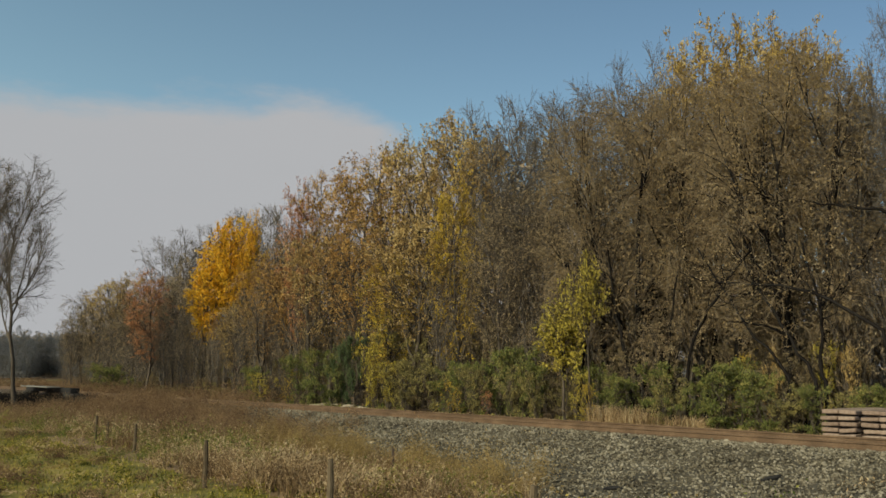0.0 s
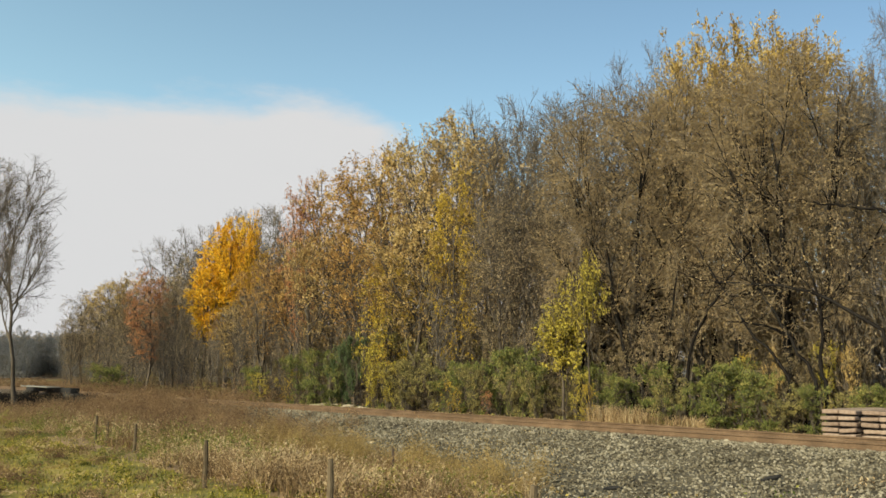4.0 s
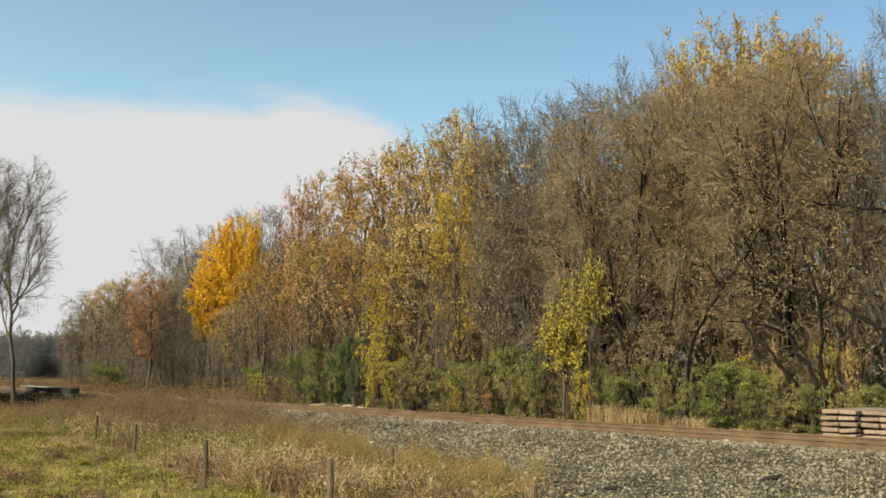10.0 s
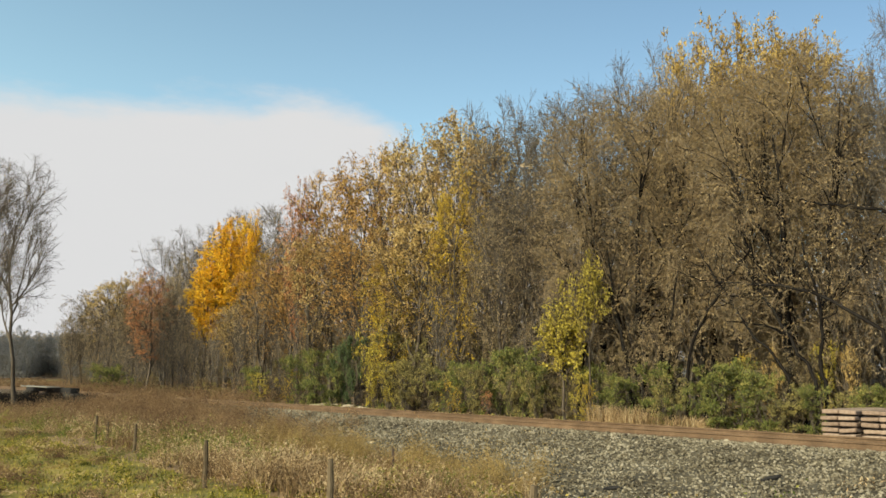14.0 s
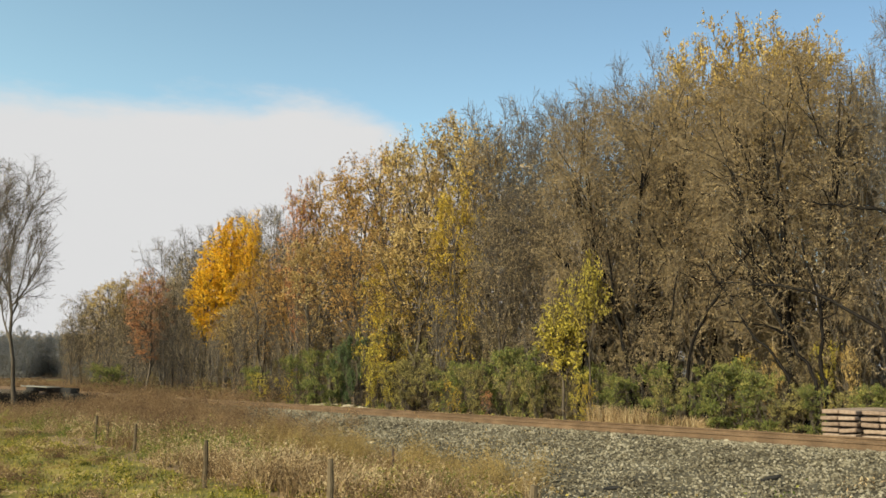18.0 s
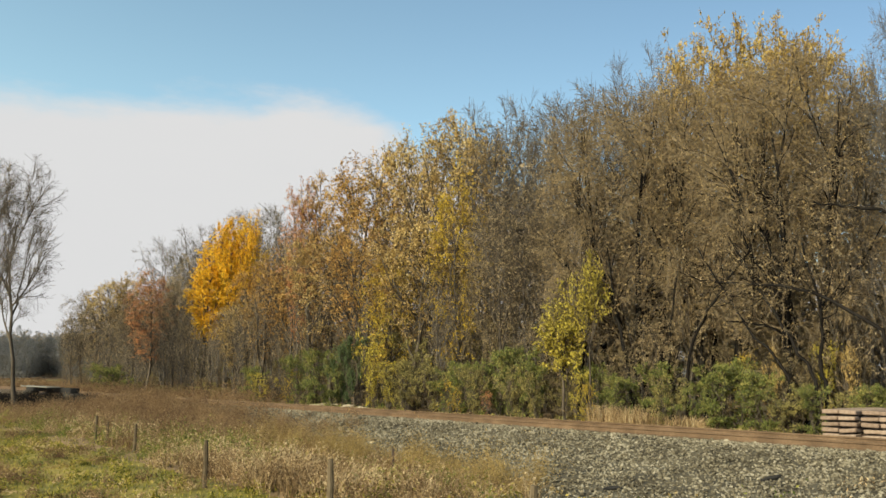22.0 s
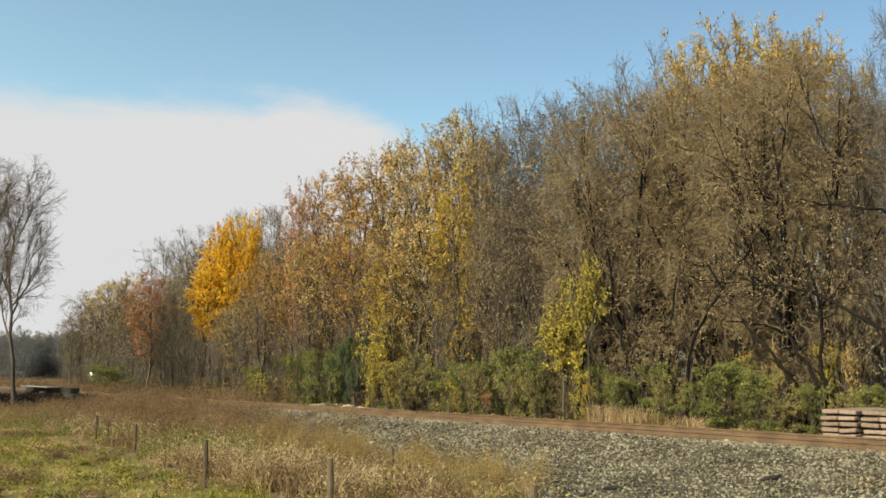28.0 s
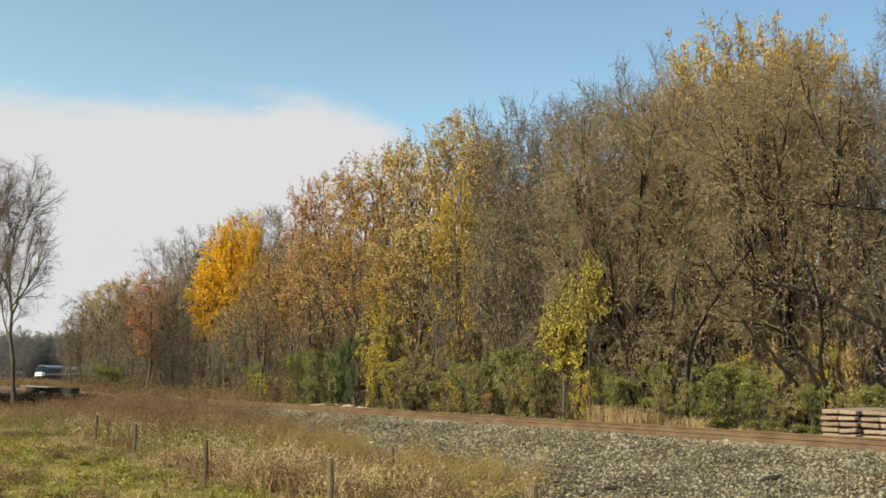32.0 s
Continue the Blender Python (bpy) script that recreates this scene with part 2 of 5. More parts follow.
def box_bm(x0, x1, y0, y1, z0, z1, bevel=0.0):
    bm = bmesh.new()
    bmesh.ops.create_cube(bm, size=1, matrix=Matrix.Translation(((x0 + x1) / 2, (y0 + y1) / 2, (z0 + z1) / 2)) @ Matrix.Diagonal((x1 - x0, y1 - y0, z1 - z0, 1)))
    if bevel:
        bmesh.ops.bevel(bm, geom=bm.edges[:], offset=bevel, segments=1, affect="EDGES", clamp_overlap=True)
    return bm


def unit(v):
    return v / np.maximum(np.linalg.norm(v, axis=-1, keepdims=True), 1e-9)


def tubes(P, R, m):
    """Tapered tubes along the polylines P (n, k, 3) with radii R (n, k) and m sides."""
    n, k, _ = P.shape
    T = unit(np.gradient(P, axis=1))
    ref = np.where(np.abs(T[..., 2:3]) > 0.8, np.array([1.0, 0, 0]), np.array([0, 0, 1.0]))
    A = unit(np.cross(T, ref))
    C = np.cross(T, A)
    a = np.arange(m) * 2 * np.pi / m
    V = P[:, :, None] + R[:, :, None, None] * (np.cos(a)[:, None] * A[:, :, None] + np.sin(a)[:, None] * C[:, :, None])
    i = np.arange(n)[:, None, None] * k * m
    j = np.arange(k - 1)[None, :, None] * m
    c, d = np.arange(m)[None, None], (np.arange(m) + 1)[None, None] % m
    F = np.stack(np.broadcast_arrays(i + j + c, i + j + d, i + j + m + d, i + j + m + c), -1).reshape(-1, 4)
    return V.reshape(-1, 3), F


def merge(pieces):
    Vs, Fs, at = [], [], 0
    for V, F in pieces:
        Vs.append(V)
        Fs.append(F + at)
        at += len(V)
    return np.concatenate(Vs), np.concatenate(Fs)


def leaves(rng, P, size, flat=0.0, slim=0.6):
    """Rhombic leaves at the places P, turned by chance."""
    n = len(P)
    d = rng.normal(size=(n, 3))
    d[:, 2] -= flat
    d = unit(d)
    s = unit(np.cross(d, rng.normal(size=(n, 3))))
    L = size * rng.uniform(0.6, 1.4, (n, 1))
    nrm = np.cross(d, s) * L * 0.12
    V = np.stack([P - d * L * 0.5, P + s * L * slim * 0.5 + nrm, P + d * L * 0.5, P - s * L * slim * 0.5 + nrm], 1)
    return V.reshape(-1, 3), np.arange(4 * n).reshape(n, 4)


def shoots(rng, P, R, n, t0, t1, length, angle, up, bend, wob, k, thin=0.6, tip=0.3):
    """n side shoots on every polyline of P. length: as an array over P, or a function of the place along it."""
    B, kp, _ = P.shape
    i = np.repeat(np.arange(B), n)
    t = rng.uniform(t0, t1, len(i))
    f = t * (kp - 1)
    a = np.minimum(f.astype(int), kp - 2)
    w = (f - a)[:, None]
    start = P[i, a] * (1 - w) + P[i, a + 1] * w
    tan = unit(P[i, a + 1] - P[i, a])
    r0 = (R[i, a] * (1 - w[:, 0]) + R[i, a + 1] * w[:, 0]) * thin
    side = unit(np.cross(tan, rng.normal(size=(len(i), 3))))
    ang = np.radians(rng.normal(angle, angle * 0.25, (len(i), 1)))
    d = np.cos(ang) * tan + np.sin(ang) * side
    d[:, 2] += up
    d = unit(d)
    L = (length(t) if callable(length) else np.asarray(length)[i]) * rng.uniform(0.65, 1.25, len(i))
    u = np.linspace(0, 1, k)
    Q = start[:, None] + d[:, None] * (L[:, None] * u)[..., None]
    Q[..., 2] += bend * L[:, None] * u ** 2
    noise_steps = np.cumsum(rng.normal(size=(len(i), k, 3)), 1) * (wob * L / k)[:, None, None]
    noise_steps[:, 0] = 0
    Q = Q + noise_steps
    return Q, r0[:, None] * (1 - (1 - tip) * u), L


def along(rng, P, n, jit):
    """n places strewn along the polylines P."""
    i = rng.integers(0, len(P), n)
    f = rng.uniform(0.15, 0.999, n) * (P.shape[1] - 1)
    a = f.astype(int)
    w = (f - a)[:, None]
    return P[i, a] * (1 - w) + P[i, a + 1] * w + rng.normal(size=(n, 3)) * jit

# ---------------- the line of the track ----------------
# straight past the camera, then a long bend round the wood
HEAD = radians(37.8)
FOOT = 31.95  # the near rail crosses the middle line here


def track_path():
    """Places along the near rail's foot every half metre, from behind the view to past the far bend; with the run s."""
    pts, s, step = [], -60.0, 0.5
    x, y = -math.sin(HEAD) * s, FOOT + math.cos(HEAD) * s
    while s < 640:
        h = HEAD - radians(4.8) * min(max((s - 25) / 135, 0), 1)
        if s > 160:
            h -= min((s - 160) / 300.0, radians(27.2)) + max(0.0, s - 302) / 900.0
        pts.append((x, y, s, h))
        x -= math.sin(h) * step
        y += math.cos(h) * step
        s += step
    return np.array(pts)


PATH = track_path()


def spot(s, p):
    """The place at run s and p metres from the near rail towards the field (negative: towards the wood)."""
    i = min(max((s + 60) / 0.5, 0), len(PATH) - 2)
    a = int(i)
    x, y, _, h = PATH[a] + (PATH[a + 1] - PATH[a]) * (i - a)
    return x - math.cos(h) * p, y - math.sin(h) * p


def run_and_offset(X, Y):
    """The nearest run s and the offset p of many places."""
    P = PATH[::6]
    s_out, p_out = np.empty(len(X)), np.empty(len(X))
    for c in range(0, len(X), 20000):
        dx = X[c:c + 20000, None] - P[None, :, 0]
        dy = Y[c:c + 20000, None] - P[None, :, 1]
        i = np.argmin(dx * dx + dy * dy, 1)
        j = np.arange(len(i))
        h = P[i, 3]
        p_out[c:c + 20000] = -np.cos(h) * dx[j, i] - np.sin(h) * dy[j, i]
        s_out[c:c + 20000] = P[i, 2] - np.sin(h) * dx[j, i] + np.cos(h) * dy[j, i]
    return s_out, p_out


def lie(p):
    """Height of the land across the track."""
    return np.interp(p, [-60, -14, -6.5, -3.4, -2.2, -0.2, 0.2, 1.0, 1.5, 2.5, 4.4, 6.2, 8.0, 14.0, 30.0],
                     [-0.5, -0.5, -0.36, -0.14, -0.085, -0.085, -0.035, -0.035, -0.10, -0.36, -0.62, -0.80, -0.93, -0.98, -1.1])


def ground_height(X, Y):
    X, Y = np.atleast_1d(np.asarray(X, float)), np.atleast_1d(np.asarray(Y, float))
    s, p = run_and_offset(X, Y)
    z = lie(p) - np.where(s > 60, np.clip((s - 60) / 60, 0, 1) * np.clip((np.abs(p + 0.7) - 3) / 6, 0, 1) * 0.5, 0)
    z = z + 0.05 * np.sin(X * 0.9 + 1.3) * np.sin(Y * 0.7) * np.clip((np.abs(p) - 6) / 4, 0, 1)
    z = z + 0.085 * np.sin(X * 2.1 + np.sin(Y * 1.1)) * np.sin(Y * 1.7 + 0.8 * np.sin(X * 0.9)) * np.clip((p - 11.5) / 2, 0, 1) * np.clip((45 - np.hypot(X, Y)) / 10, 0, 1)
    bank = np.clip(1 - np.hypot(X, Y + 1.0) / 7.0, 0, 1)
    return z + (0.12 - z) * (bank * bank * (3 - 2 * bank))


def ground_at(x, y):
    return float(ground_height([x], [y])[0])


def land():
    g = np.sinh(np.linspace(-6.2, 6.2, 381)) * 9.0
    X, Y = np.meshgrid(g - 5, g + 28)
    z = ground_height(X.ravel(), Y.ravel()) - 0.03
    n = len(g)
    i = (np.arange(n - 1)[:, None] * n + np.arange(n - 1)[None]).ravel()
    F = np.stack([i, i + 1, i + n + 1, i + n], 1)
    ob = new("ground", mesh_of("ground", np.stack([X.ravel(), Y.ravel(), z], 1), F, M_GROUND, True))
    tagged(ob, "rough meadow with green and yellowed grass", "ground", kind="structure")


def strip(name, s0, s1, ds, offsets, lift, mat, label, category, rough_z=0.0, seed=3):
    """A sheet along the track between offsets, lying on the land."""
    rng = np.random.default_rng(seed)
    S = np.arange(s0, s1, ds)
    rows = np.array([[spot(s, p) for p in offsets] for s in S])
    X, Y = rows[..., 0].ravel(), rows[..., 1].ravel()
    z = ground_height(X, Y) + lift + rng.normal(size=len(X)) * rough_z
    k = len(offsets)
    i = (np.arange(len(S) - 1)[:, None] * k + np.arange(k - 1)[None]).ravel()
    F = np.stack([i, i + k, i + k + 1, i + 1], 1)
    ob = new(name, mesh_of(name, np.stack([X, Y, z], 1), F, mat, True))
    return tagged(ob, label, category, kind="structure")


land()
strip("woodland_floor", -60, 118, 3.0, [-60, -40, -25, -16, -10, -6.5, -5.0, -4.2], 0.02, M_LITTER, "brown leaf litter on the floor of the wood", "ground")
strip("ballast_bank", -45, 60, 0.5, list(np.linspace(0.16, 8.6, 34)), 0.015, M_BALLAST, "grey crushed stone bank sloping from the track", "ballast", 0.012)
strip("ballast_bank", 60, 500, 2.0, [0.16, 1.0, 1.5, 2.5, 3.5], 0.015, M_RUSTBED, "brown crushed stone bank along the far bend", "ballast", 0.012)
strip("weed_floor", -16, 110, 1.5, [7.2, 8.0, 9.0, 9.9, 10.6], -0.02, M_LITTER, "dark soil and dead stalks under the weeds", "ground")
strip("track_bed", -55, 560, 1.0, [-4.4, -3.2, -2.4, -1.4, -0.4, 0.15], 0.016, M_RUSTBED, "rust-brown stone bed under the railway track", "ballast", 0.008)

# ---------------- railway track ----------------
RAIL_SHAPE = [(-0.070, 0.0), (0.070, 0.0), (0.070, 0.012), (0.012, 0.03), (0.009, 0.125), (0.037, 0.135), (0.037, 0.168), (0.030, 0.174), (-0.030, 0.174), (-0.037, 0.168), (-0.037, 0.135), (-0.009, 0.125), (-0.012, 0.03), (-0.070, 0.012)]


def rail_mesh(offset):
    idx = list(range(0, 480, 4)) + list(range(480, len(PATH), 10))
    prof = np.array(RAIL_SHAPE)
    V = []
    for a in idx:
        x, y, _, h = PATH[a]
        for w, z in prof:
            V.append((x - math.cos(h) * (offset + w), y - math.sin(h) * (offset + w), z))
    k, n = len(prof), len(idx)
    i = (np.arange(n - 1)[:, None] * k).repeat(k, 1)
    c = np.arange(k)[None].repeat(n - 1, 0)
    d = (c + 1) % k
    F = np.stack([i + c, i + k + c, i + k + d, i + d], -1).reshape(-1, 4)
    return mesh_of("rail", V, F, M_RAIL)


def track():
    thing = tagged(new("railway_track"), "single railway track with rusty rails on wooden ties", "railway track", kind="structure")
    child("rail", rail_mesh(0.0), thing, "rust-brown steel rail")
    child("rail", rail_mesh(-1.51), thing, "rust-brown steel rail")
    rng = np.random.default_rng(5)
    bm = box_bm(-1.3, 1.3, -0.115, 0.115, -0.18, 0.0, 0.012)
    me = bpy.data.meshes.new("tie")
    bm.to_mesh(me)
    bm.free()
    me.materials.append(M_TIE)
    plate = bpy.data.meshes.new("tie_plate")
    bm = box_bm(-0.1, 0.1, -0.09, 0.09, 0.001, 0.016, 0.004)
    bm.to_mesh(plate)
    bm.free()
    plate.materials.append(M_RAIL)
    far_V, far_F, at = [], [], 0
    cube = np.array([(0, 3, 2, 1), (4, 5, 6, 7), (0, 1, 5, 4), (1, 2, 6, 5), (2, 3, 7, 6), (3, 0, 4, 7)])
    s, i = -40.0, 0
    while s < 520:
        x, y = spot(s, -0.755 + rng.normal() * 0.03)
        h = float(np.interp(s, PATH[:, 2], PATH[:, 3]))
        m = Matrix.Translation((x, y, -0.002 + rng.normal() * 0.004)) @ Matrix.Rotation(h + rng.normal() * 0.012, 4, "Z")
        if i < 260:
            t = child("tie", me, thing, m=m)
            if i < 110:
                child("tie_plate", plate, t, m=Matrix.Translation((-0.755, 0, 0)))
                child("tie_plate", plate, t, m=Matrix.Translation((0.755, 0, 0)))
        else:
            V = np.array([m @ Vector(v) for v in ((-1.3, -.115, -.18), (1.3, -.115, -.18), (1.3, .115, -.18), (-1.3, .115, -.18), (-1.3, -.115, 0), (1.3, -.115, 0), (1.3, .115, 0), (-1.3, .115, 0))])
            far_V.append(V)
            far_F.append(cube + at)
            at += 8
        s += 0.52
        i += 1
    far = child("far_ties", mesh_of("far_ties", np.concatenate(far_V), np.concatenate(far_F), M_TIE), thing)
    far["kind"] = "stuff"


track()


def stones():
    """Loose crushed stone over the bank, denser near the camera."""
    rng = np.random.default_rng(11)
    base = np.array([(1, 0, 0), (0, 1, 0), (-1, 0, 0), (0, -1, 0), (0, 0, 1), (0, 0, -1)], float)
    fac = np.array([(0, 1, 4), (1, 2, 4), (2, 3, 4), (3, 0, 4), (1, 0, 5), (2, 1, 5), (3, 2, 5), (0, 3, 5)])
    n = 84000
    s = -22 + 66 * rng.uniform(0, 1, n) ** 1.4
    p = rng.uniform(0.2, 8.4, n) * np.where(rng.uniform(size=n) < 0.15, 0.4, 1)
    p = np.maximum(p, 0.17 + 0.05 * np.abs(rng.normal(size=n)))
    keep = (p < 6.3 + 0.9 * np.sin(s * 0.31) + 0.6 * rng.normal(size=n))
    s, p = s[keep], p[keep]
    n = len(s)
    X = -math.sin(HEAD) * s - math.cos(HEAD) * p
    Y = FOOT + math.cos(HEAD) * s - math.sin(HEAD) * p
    size = np.clip(rng.lognormal(-3.55, 0.3, n), 0.016, 0.065) * (1 + 0.012 * (s + 20))
    Z = lie(p) + 0.03 + size * 0.15
    V = base[None] * rng.uniform(0.6, 1.25, (n, 6, 1)) * size[:, None, None] * np.stack([rng.uniform(0.8, 1.4, n), rng.uniform(0.7, 1.2, n), rng.uniform(0.5, 0.9, n)], 1)[:, None]
    V = V + rng.normal(size=V.shape) * size[:, None, None] * 0.14
    a, b = rng.uniform(0, 6.28, n), rng.normal(size=n) * 0.5
    ca, sa, cb, sb = np.cos(a)[:, None], np.sin(a)[:, None], np.cos(b)[:, None], np.sin(b)[:, None]
    x, y, z = V[..., 0], V[..., 1], V[..., 2]
    x, z = x * cb - z * sb, x * sb + z * cb
    x, y = x * ca - y * sa, x * sa + y * ca
    V = np.stack([x + X[:, None], y + Y[:, None], z + Z[:, None]], -1)
    F = fac[None] + np.arange(n)[:, None, None] * 6
    ob = new("ballast_stones", mesh_of("ballast_stones", V.reshape(-1, 3), F.reshape(-1, 3), M_STONE))
    tagged(ob, "loose grey crushed stones lying on the ballast bank", "stones", kind="stuff")


stones()


def short_bridge():
    """The low bridge that carries the track over a ditch."""
    thing = tagged(new("railway_bridge"), "low railway bridge with pale deck edge and dark girder", "bridge")
    h = float(np.interp(48, PATH[:, 2], PATH[:, 3]))
    at = spot(48, 0)

    def slab(name, s0, s1, p0, p1, z0, z1, mat, label, bevel=0.02):
        bm = box_bm(-p1, -p0, s0 - 48, s1 - 48, z0, z1, bevel)
        o = part(name, bm, mat, thing, label)
        o.matrix_basis = Matrix.Translation((*at, 0)) @ Matrix.Rotation(h, 4, "Z")

    slab("deck", 47, 57, 1.96, 3.0, 0.62, 0.70, M_CONCRETE, "pale concrete deck edge")
    slab("girder", 44, 60, 1.3, 1.95, 0.22, 0.61, M_BLACK, "black steel girder")
    slab("abutment", 43, 46, 1.2, 2.0, -1.6, 0.215, M_CONCRETE_DARK, "concrete abutment")
    slab("abutment", 58, 61, 1.2, 2.0, -1.6, 0.215, M_CONCRETE_DARK, "concrete abutment")
    slab("pier", 51, 52.5, 1.2, 1.9, -1.6, 0.215, M_CONCRETE_DARK, "concrete pier")


short_bridge()

# ---------------- trees ----------------
SWAYING = []


def tree_meshes(rng, H, W, kind, bark, clear=0.3, stems=1, limbs=15, leaf_n=4200, leaf_size=0.14, angle=52, up=0.35, bend=0.1, twig_n=3, trunk_r=0.18, spread=0.0, top_leaf=0.0, n2=5, n3=4, twig_mat=None, twig_r=0.0045, gaps=0.0):
    """Trunk with limbs and twigs as one mesh, and the crown of single leaves as another."""
    k = 9
    u = np.linspace(0, 1, k)
    P = np.zeros((stems, k, 3))
    for i in range(stems):
        a = rng.uniform(0, 6.28)
        lean = spread * rng.uniform(0.5, 1.1) if stems > 1 else rng.normal() * 0.25
        P[i, :, 0] = np.cos(a) * lean * u ** 1.2 * (1 if stems == 1 else W)
        P[i, :, 1] = np.sin(a) * lean * u ** 1.2 * (1 if stems == 1 else W)
        P[i, :, 2] = u * H * (0.93 if stems == 1 else rng.uniform(0.7, 0.92))
    wander = np.cumsum(rng.normal(size=P.shape), 1) * 0.10
    wander[:, 0] = 0
    wander[..., 2] = 0
    P = P + wander
    R = trunk_r * (1 - 0.82 * u)[None] * np.ones((stems, 1))
    R[:, 0] *= 1.35

    def reach(t):
        v = (t - clear) / (1 - clear)
        return W * (0.35 + 0.75 * np.sin(np.clip(v, 0, 1) ** 1.25 * np.pi) ** 0.7)

    P1, R1, L1 = shoots(rng, P, R, limbs, clear, 0.99, reach, angle, up, bend, 0.22, 7, 0.68, 0.25)
    if H > 5:
        far_out = np.hypot(P1[:, -1, 0], P1[:, -1, 1])
        calm = (far_out < np.percentile(far_out, 95)) & (P1[:, -1, 2] < np.percentile(P1[:, -1, 2], 94))
        P1, R1, L1 = P1[calm], R1[calm], L1[calm]
    P2, R2, L2 = shoots(rng, P1, R1, n2, 0.25, 0.98, L1 * 0.45, 45, 0.12, bend, 0.25, 5, 0.6, 0.3)
    # a rounded top: the highest shoots are bent down, stray ones left out
    cap = np.percentile(P2[:, -1, 2], 92)
    inside = P2[..., 2].max(1) < cap * 1.04
    P2, R2, L2 = P2[inside], R2[inside], L2[inside]
    for Q in (P, P1, P2):
        Q[..., 2] = np.where(Q[..., 2] > cap, cap + (Q[..., 2] - cap) * 0.2, Q[..., 2])
    P3, R3, L3 = shoots(rng, P2, R2, n3, 0.2, 0.98, L2 * 0.5, 45, 0.1, bend, 0.3, 4, 0.6, 0.4)
    R3 = np.maximum(R3, 0.006)
    P4, R4, L4 = shoots(rng, P3, R3, twig_n, 0.2, 1.0, L3 * 0.65, 40, 0.12, bend, 0.25, 3, 0.7, 0.6)
    R4 = np.clip(R4, twig_r, max(0.008, twig_r))
    # the tallest shoots end at the wanted height
    fit_z = np.array([1, 1, H / max(np.percentile(P4[:, -1, 2], 98.5), P2[..., 2].max())])
    low = P4[:, -1, 2] * fit_z[2] < H * 1.005
    P4, R4 = P4[low], R4[low]
    low = P3[:, -1, 2] * fit_z[2] < H * 1.005
    P3, R3 = P3[low], R3[low]
    if H > 5:
        # stray shoots that stand clear of the crown are left out
        grid = {}
        for c in map(tuple, np.floor(P4[:, -1] / 1.3).astype(int)):
            grid[c] = grid.get(c, 0) + 1
        few = np.median(list(grid.values())) * (0.06 if twig_mat else 0.2)

        def held(Q):
            return np.array([grid.get(tuple(c), 0) > few for c in np.floor(Q[:, -1] / 1.3).astype(int)])
        for_2, for_3, for_4 = held(P2), held(P3), held(P4)
        P2, R2, P3, R3, P4, R4 = P2[for_2], R2[for_2], P3[for_3], R3[for_3], P4[for_4], R4[for_4]
    P, P1, P2, P3, P4 = P * fit_z, P1 * fit_z, P2 * fit_z, P3 * fit_z, P4 * fit_z
    big = [tubes(P, R, 8), tubes(P1, R1, 5), tubes(P2, np.maximum(R2, 0.008), 4)]
    small = [tubes(P3, R3, 3), tubes(P4, R4, 3)]
    trunk = mesh_of("trunk", *merge(big if twig_mat else big + small), bark, True)
    spots = np.concatenate([along(rng, P4, int(leaf_n * 0.65), leaf_size * 0.9), along(rng, P3, leaf_n - int(leaf_n * 0.65), leaf_size * 0.6)])
    if gaps:
        a, b, c = rng.uniform(0, 6.28, 3)
        field = np.sin(spots[:, 0] * 1.5 + a) * np.sin(spots[:, 1] * 1.5 + b) + 0.9 * np.sin(spots[:, 2] * 1.15 + c) * np.sin(spots[:, 0] * 0.9 + b) + 0.35 * rng.normal(size=len(spots))
        spots = spots[field > np.quantile(field, gaps)]
    if top_leaf:
        keep = rng.uniform(size=len(spots)) < np.clip((spots[:, 2] / H - top_leaf) * 5, 0.12, 1)
        spots = spots[keep]
    crown = mesh_of("crown", *leaves(rng, spots, leaf_size, 0.3), M_LEAF[kind])
    if twig_mat:
        return trunk, crown, mesh_of("twigs", *merge(small), twig_mat, True)
    return trunk, crown


def bent(A, B, C, k):
    """Curves from A to C that start out towards B."""
    u = np.linspace(0, 1, k)[None, :, None]
    return (1 - u) ** 2 * A[:, None] + 2 * u * (1 - u) * B[:, None] + u ** 2 * C[:, None]


def grouped(rng, X, k):
    """Which of k groups each place belongs to, by nearness; branches climb, so height counts less."""
    Y = X * np.array([1, 1, 0.55])
    mid = Y[rng.choice(len(Y), k, replace=False)]
    for _ in range(8):
        g = np.argmin(((Y[:, None] - mid[None]) ** 2).sum(-1), 1)
        mid = np.array([Y[g == i].mean(0) if (g == i).any() else Y[rng.integers(len(Y))] for i in range(k)])
    return g


